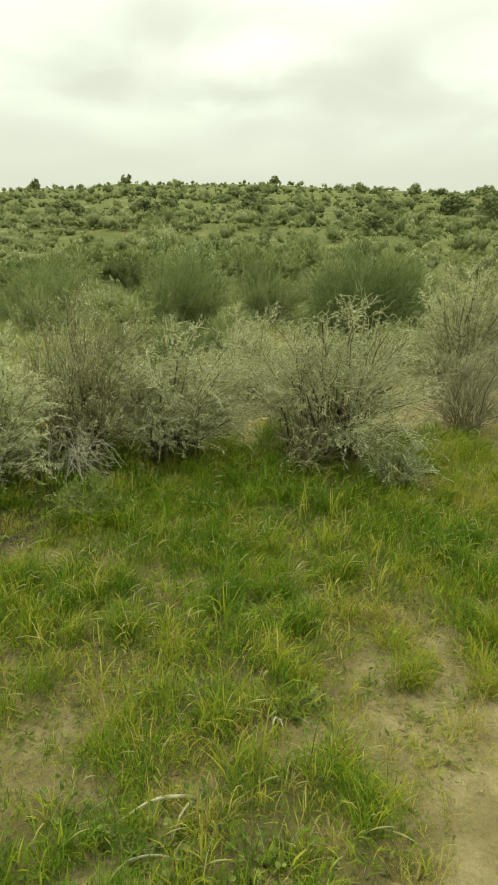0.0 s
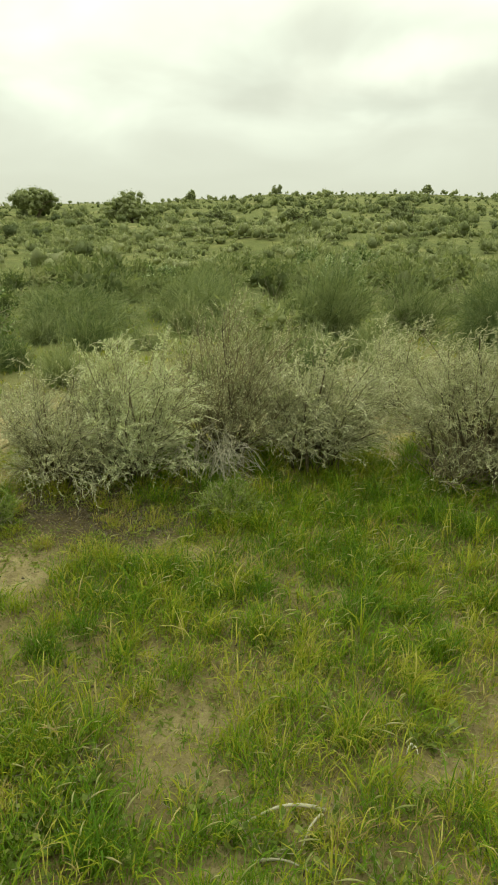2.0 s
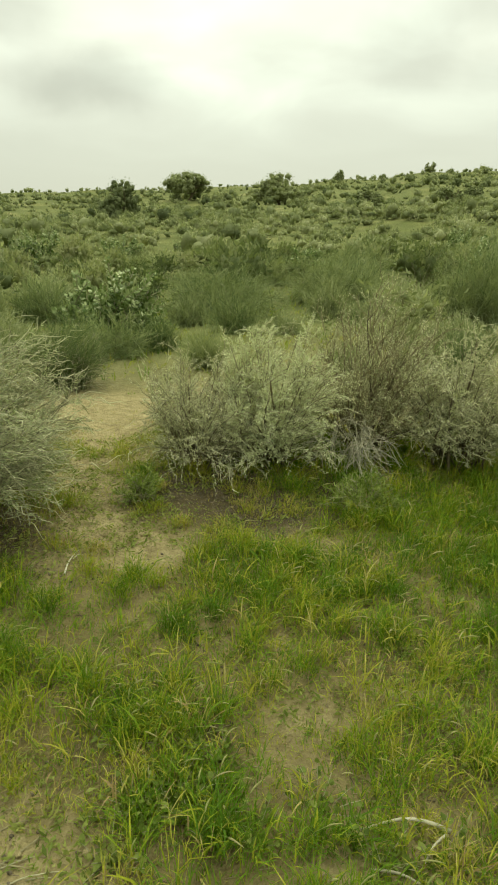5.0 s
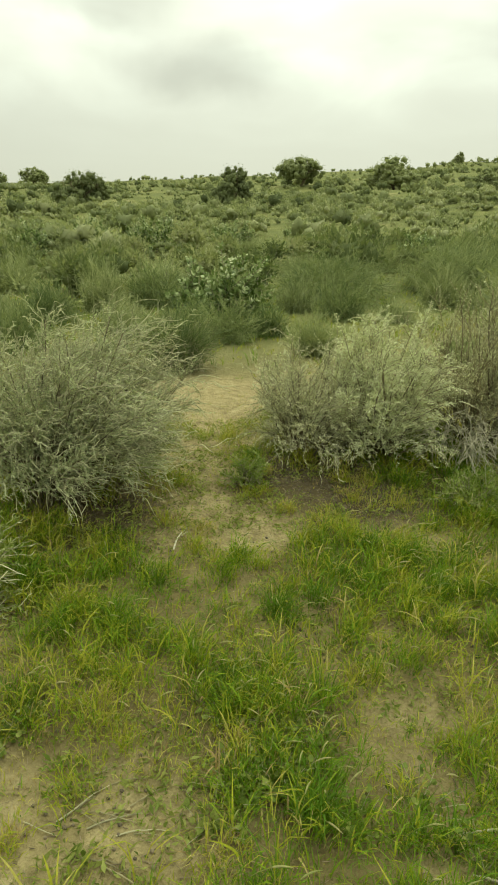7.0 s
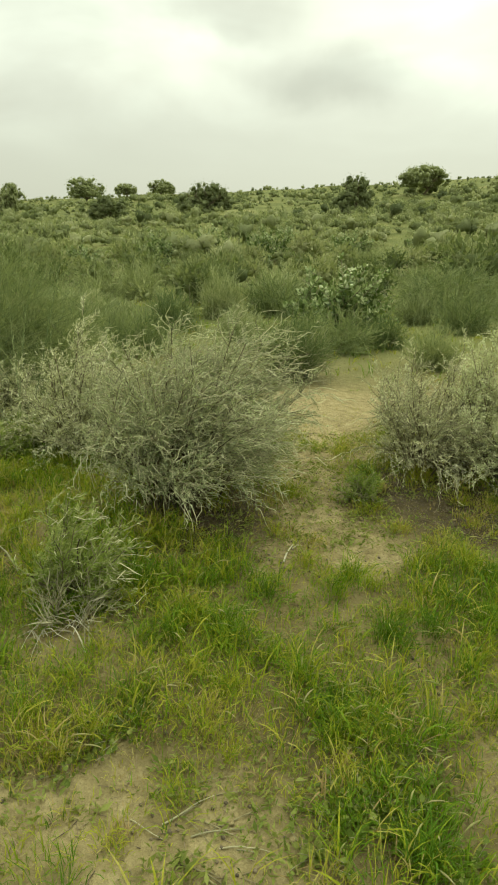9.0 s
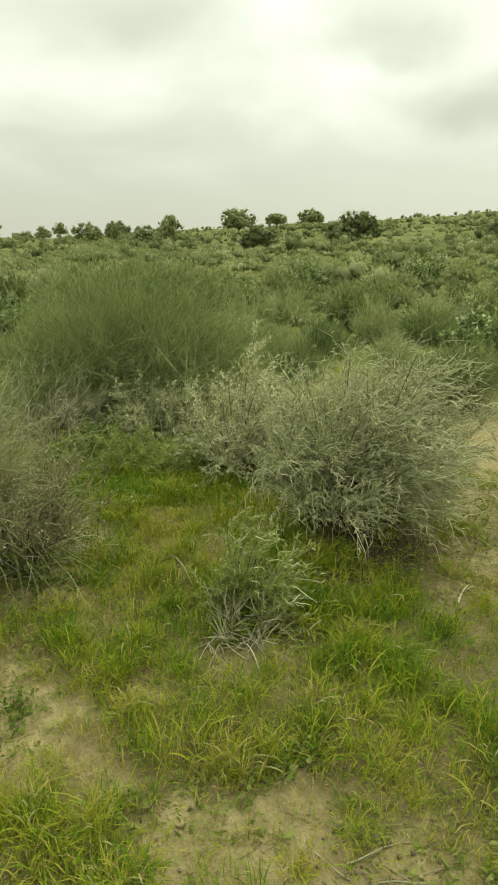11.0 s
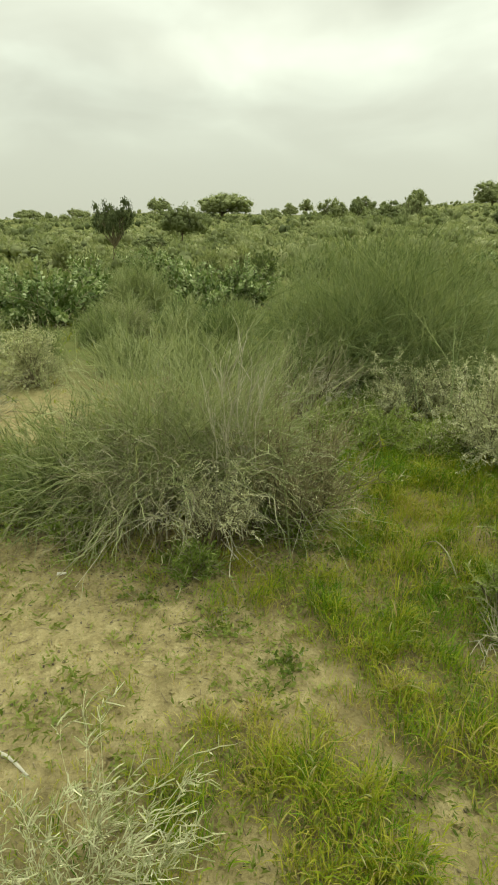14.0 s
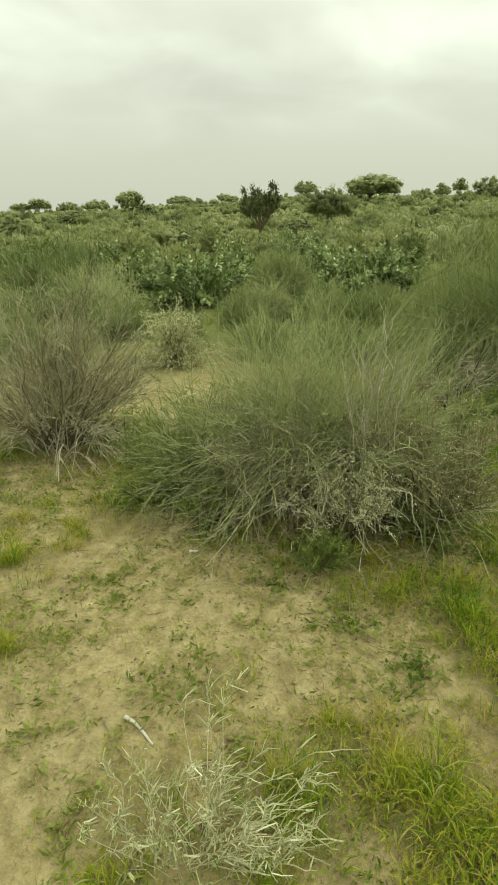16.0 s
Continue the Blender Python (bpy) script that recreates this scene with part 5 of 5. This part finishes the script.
def stick(name, label, x, y, turn, length, rad, material, forks=(), seed=1, rise=0.03):
    """A fallen stick, bent and forked, lying on the ground."""
    rng = np.random.default_rng(seed)
    k = np.linspace(0, 1, 8)
    def run(u0, v0, ang, ln, r0):
        a = radians(ang) + np.cumsum(rng.normal(size=8)) * 0.07
        u = u0 + np.cumsum(np.cos(a)) * ln / 8
        v = v0 + np.cumsum(np.sin(a)) * ln / 8
        return np.stack([u, v], -1), np.linspace(r0, r0 * 0.45, 8)
    lines = [run(0, 0, 0, length, rad)]
    for at, ang, ln in forks:
        o = lines[0][0][int(at * 7)]
        lines.append(run(o[0], o[1], ang, ln, rad * 0.75))
    c, sn = math.cos(radians(turn)), math.sin(radians(turn))
    s = Soup()
    for uv, r in lines:
        wx, wy = uv[:, 0] * c - uv[:, 1] * sn, uv[:, 0] * sn + uv[:, 1] * c
        z = ground_z(x + wx, y + wy) - float(ground_z(x, y)) + r * 0.9 + rise * np.sin(k * np.pi)
        tubes(s, np.stack([wx, wy, z], -1)[None], r[None], rng.random(1), 7)
    ob = new(name, s.mesh(name, material, True))
    ob.matrix_world = pose(x, y, float(ground_z(x, y)))
    tagged(ob, label, "stick")


stick("forked_stick", "weathered forked stick lying in the grass", -0.125, 1.385, 205, 0.27, 0.0060, PALEWOOD, [(0.12, 37, 0.14)], 5, 0.035)
stick("bent_stick", "thin bleached bent stick on the ground", -0.345, 1.185, -8, 0.19, 0.0042, PALEWOOD, [], 6)
stick("leaning_stick", "small pale forked stick on the path", -1.95, 1.95, 118, 0.26, 0.005, PALEWOOD, [(0.6, -35, 0.07)], 7, 0.01)
stick("white_stick", "short thick bleached stick on bare sand", -2.13, -0.86, 68, 0.17, 0.0075, BONE, [], 8, 0.0)
for i in range(11):
    stick("dead_stem", "thin grey dead stem lying on sand", -1.37 + 0.026 * i, 0.66 + 0.035 * (i * 5 % 7), 5 + 17 * (i * 3 % 5), 0.13 + 0.02 * (i % 4), 0.0020 + 0.0003 * (i % 4), DARKTWIG if i % 3 else TWIG, [(0.4, 30 - 12 * (i % 5), 0.07)], 90 + i, 0.008)
stick("thin_twig", "thin brown twig caught in the grass", -2.72, 1.06, 200, 0.34, 0.004, TWIG, [], 10, 0.12)


stick("bleached_stalk", "short white dead stalk standing in grass", 0.087, 1.69, 250, 0.05, 0.004, BONE, [(0.2, 40, 0.04)], 15, 0.02)
stick("bleached_chip", "small white chip of wood on sand", -3.14, -0.74, 80, 0.05, 0.009, BONE, [], 16, 0.0)


def droppings():
    """Dark dry goat pellets strewn over the sand."""
    rng = np.random.default_rng(65)
    cx, cy = rng.uniform(-3.6, 0.8, 60), rng.uniform(-1.7, 3.0, 60)
    i = np.repeat(np.arange(60), 14)
    n = len(i)
    x, y = cx[i] + rng.normal(size=n) * 0.08, cy[i] + rng.normal(size=n) * 0.08
    s = Soup()
    size = rng.uniform(0.004, 0.0065, n)
    lumps(s, np.stack([x, y, ground_z(x, y) + 0.003], -1), size[:, None] * [1.3, 1.0, 0.9], rng.random(n), rng, 6, 3, 0.1)
    tagged(new("dry_droppings", s.mesh("dry_droppings", LITTER_SHADE, True)), "dark dry animal pellets on sand", "litter", kind="stuff")


droppings()


def litter():
    """Straws, leaf bits and sand crumbs."""
    rng = np.random.default_rng(61)
    n = 14000
    a, r = np.radians(rng.uniform(-28, 120, n)), np.sqrt(rng.uniform(0.8 ** 2, 5 ** 2, n))
    x, y = -np.sin(a) * r - 0.25, np.cos(a) * r - 0.15
    t = rng.uniform(0, 2 * np.pi, n)
    d = np.stack([np.cos(t), np.sin(t), rng.normal(size=n) * 0.1], -1)
    ln = rng.lognormal(-3.9, 0.6, n)
    o = np.stack([x, y, ground_z(x, y) + 0.003], -1)
    u = np.linspace(-0.5, 0.5, 3)[None, :, None]
    p = o[:, None] + d[:, None] * ln[:, None, None] * u
    p[..., 2] = ground_z(p[..., 0], p[..., 1]) + 0.003
    s = Soup()
    tubes(s, p, np.array([0.0010, 0.0010, 0.0005])[None] * rng.uniform(0.6, 1.6, (n, 1)), rng.random(n), 3)
    tagged(new("straw_litter", s.mesh("straw_litter", LITTER)), "scattered dry straws and twig bits on sand", "litter", kind="stuff")


litter()


def litter_shade():
    """Dark leaf and twig litter, heaped at the shrubs' feet to add shade there."""
    rng = np.random.default_rng(63)
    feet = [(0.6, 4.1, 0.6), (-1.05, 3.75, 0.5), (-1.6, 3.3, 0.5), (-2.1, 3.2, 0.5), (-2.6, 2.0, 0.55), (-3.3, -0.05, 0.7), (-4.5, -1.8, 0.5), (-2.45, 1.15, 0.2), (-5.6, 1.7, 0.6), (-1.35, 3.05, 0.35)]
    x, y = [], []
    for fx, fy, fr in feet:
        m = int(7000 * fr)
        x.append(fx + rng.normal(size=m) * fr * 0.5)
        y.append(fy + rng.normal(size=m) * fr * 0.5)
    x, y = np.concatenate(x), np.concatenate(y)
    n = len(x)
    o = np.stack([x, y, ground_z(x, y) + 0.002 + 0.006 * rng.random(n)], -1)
    d = unit(rand_dirs(rng, n) * [1, 1, 0.25])
    ln = rng.uniform(0.006, 0.022, n)
    s = Soup()
    lancets(s, o, d, unit(np.cross(d, [0, 0, 1.0]) + rng.normal(size=(n, 3)) * 0.25), ln, ln * rng.uniform(0.2, 0.6, n), rng.random(n))
    tagged(new("litter_shade", s.mesh("litter_shade", LITTER_SHADE)), "dark leaf and twig litter thickened as shade under shrubs", "litter", kind="stuff")


litter_shade()


def seedlings():
    """Tiny sprouts dotted over the bare sand."""
    rng = np.random.default_rng(62)
    n = 15000
    a, r = np.radians(rng.uniform(-28, 120, n)), np.sqrt(rng.uniform(0.8 ** 2, 5 ** 2, n))
    x, y = -np.sin(a) * r - 0.25, np.cos(a) * r - 0.15
    ok = fuzz(x * 3.1 + 11, y * 3.1) + 0.35 * rng.random(n) > 0.58
    x, y = x[ok], y[ok]
    per = 9
    i = np.repeat(np.arange(len(x)), per)
    m = len(i)
    o = np.stack([x[i] + rng.normal(size=m) * 0.021, y[i] + rng.normal(size=m) * 0.021, np.zeros(m)], -1)
    o[:, 2] = ground_z(o[:, 0], o[:, 1]) + 0.002 + 0.012 * rng.random(m)
    d = unit(rand_dirs(rng, m) * [1, 1, 0.4] + [0, 0, 0.45])
    ln = rng.uniform(0.010, 0.026, m) * rng.uniform(0.6, 1.9, len(x))[i]
    s = Soup()
    lancets(s, o, d, perp(rng, d), ln, ln * rng.uniform(0.16, 0.38, m), np.clip(0.76 + 0.15 * rng.normal(size=m) + 0.22 * rng.normal(size=len(x))[i], 0, 1))
    tagged(new("seedling_cover", s.mesh("seedling_cover", GREENLEAF)), "tiny green seedlings dotted over sand", "seedlings", kind="stuff")


seedlings()


def clods():
    """Crumbs of crusted sand, lying where no grass holds it."""
    rng = np.random.default_rng(64)
    n = 4200
    a, r = np.radians(rng.uniform(-28, 120, n)), np.sqrt(rng.uniform(0.8 ** 2, 5 ** 2, n))
    x, y = -np.sin(a) * r - 0.25, np.cos(a) * r - 0.15
    ok = (cover(x, y) < 0.35) & (fuzz(x * 4 + 70, y * 4) + 0.3 * rng.random(n) > 0.62)
    x, y = x[ok], y[ok]
    n = len(x)
    size = rng.lognormal(-5.1, 0.5, n)
    s = Soup()
    lumps(s, np.stack([x, y, ground_z(x, y) + size * 0.2], -1), size[:, None] * [1.0, 1.0, 0.6], rng.random(n), rng, 6, 2, 0.2)
    me = s.mesh("sand_clods", SAND)
    for key in ("cover", "meadow", "soil_shade"):
        me.attributes.new(key, "FLOAT", "POINT")
    tagged(new("sand_clods", me), "small crumbs of crusted sand", "sand", kind="stuff")


clods()
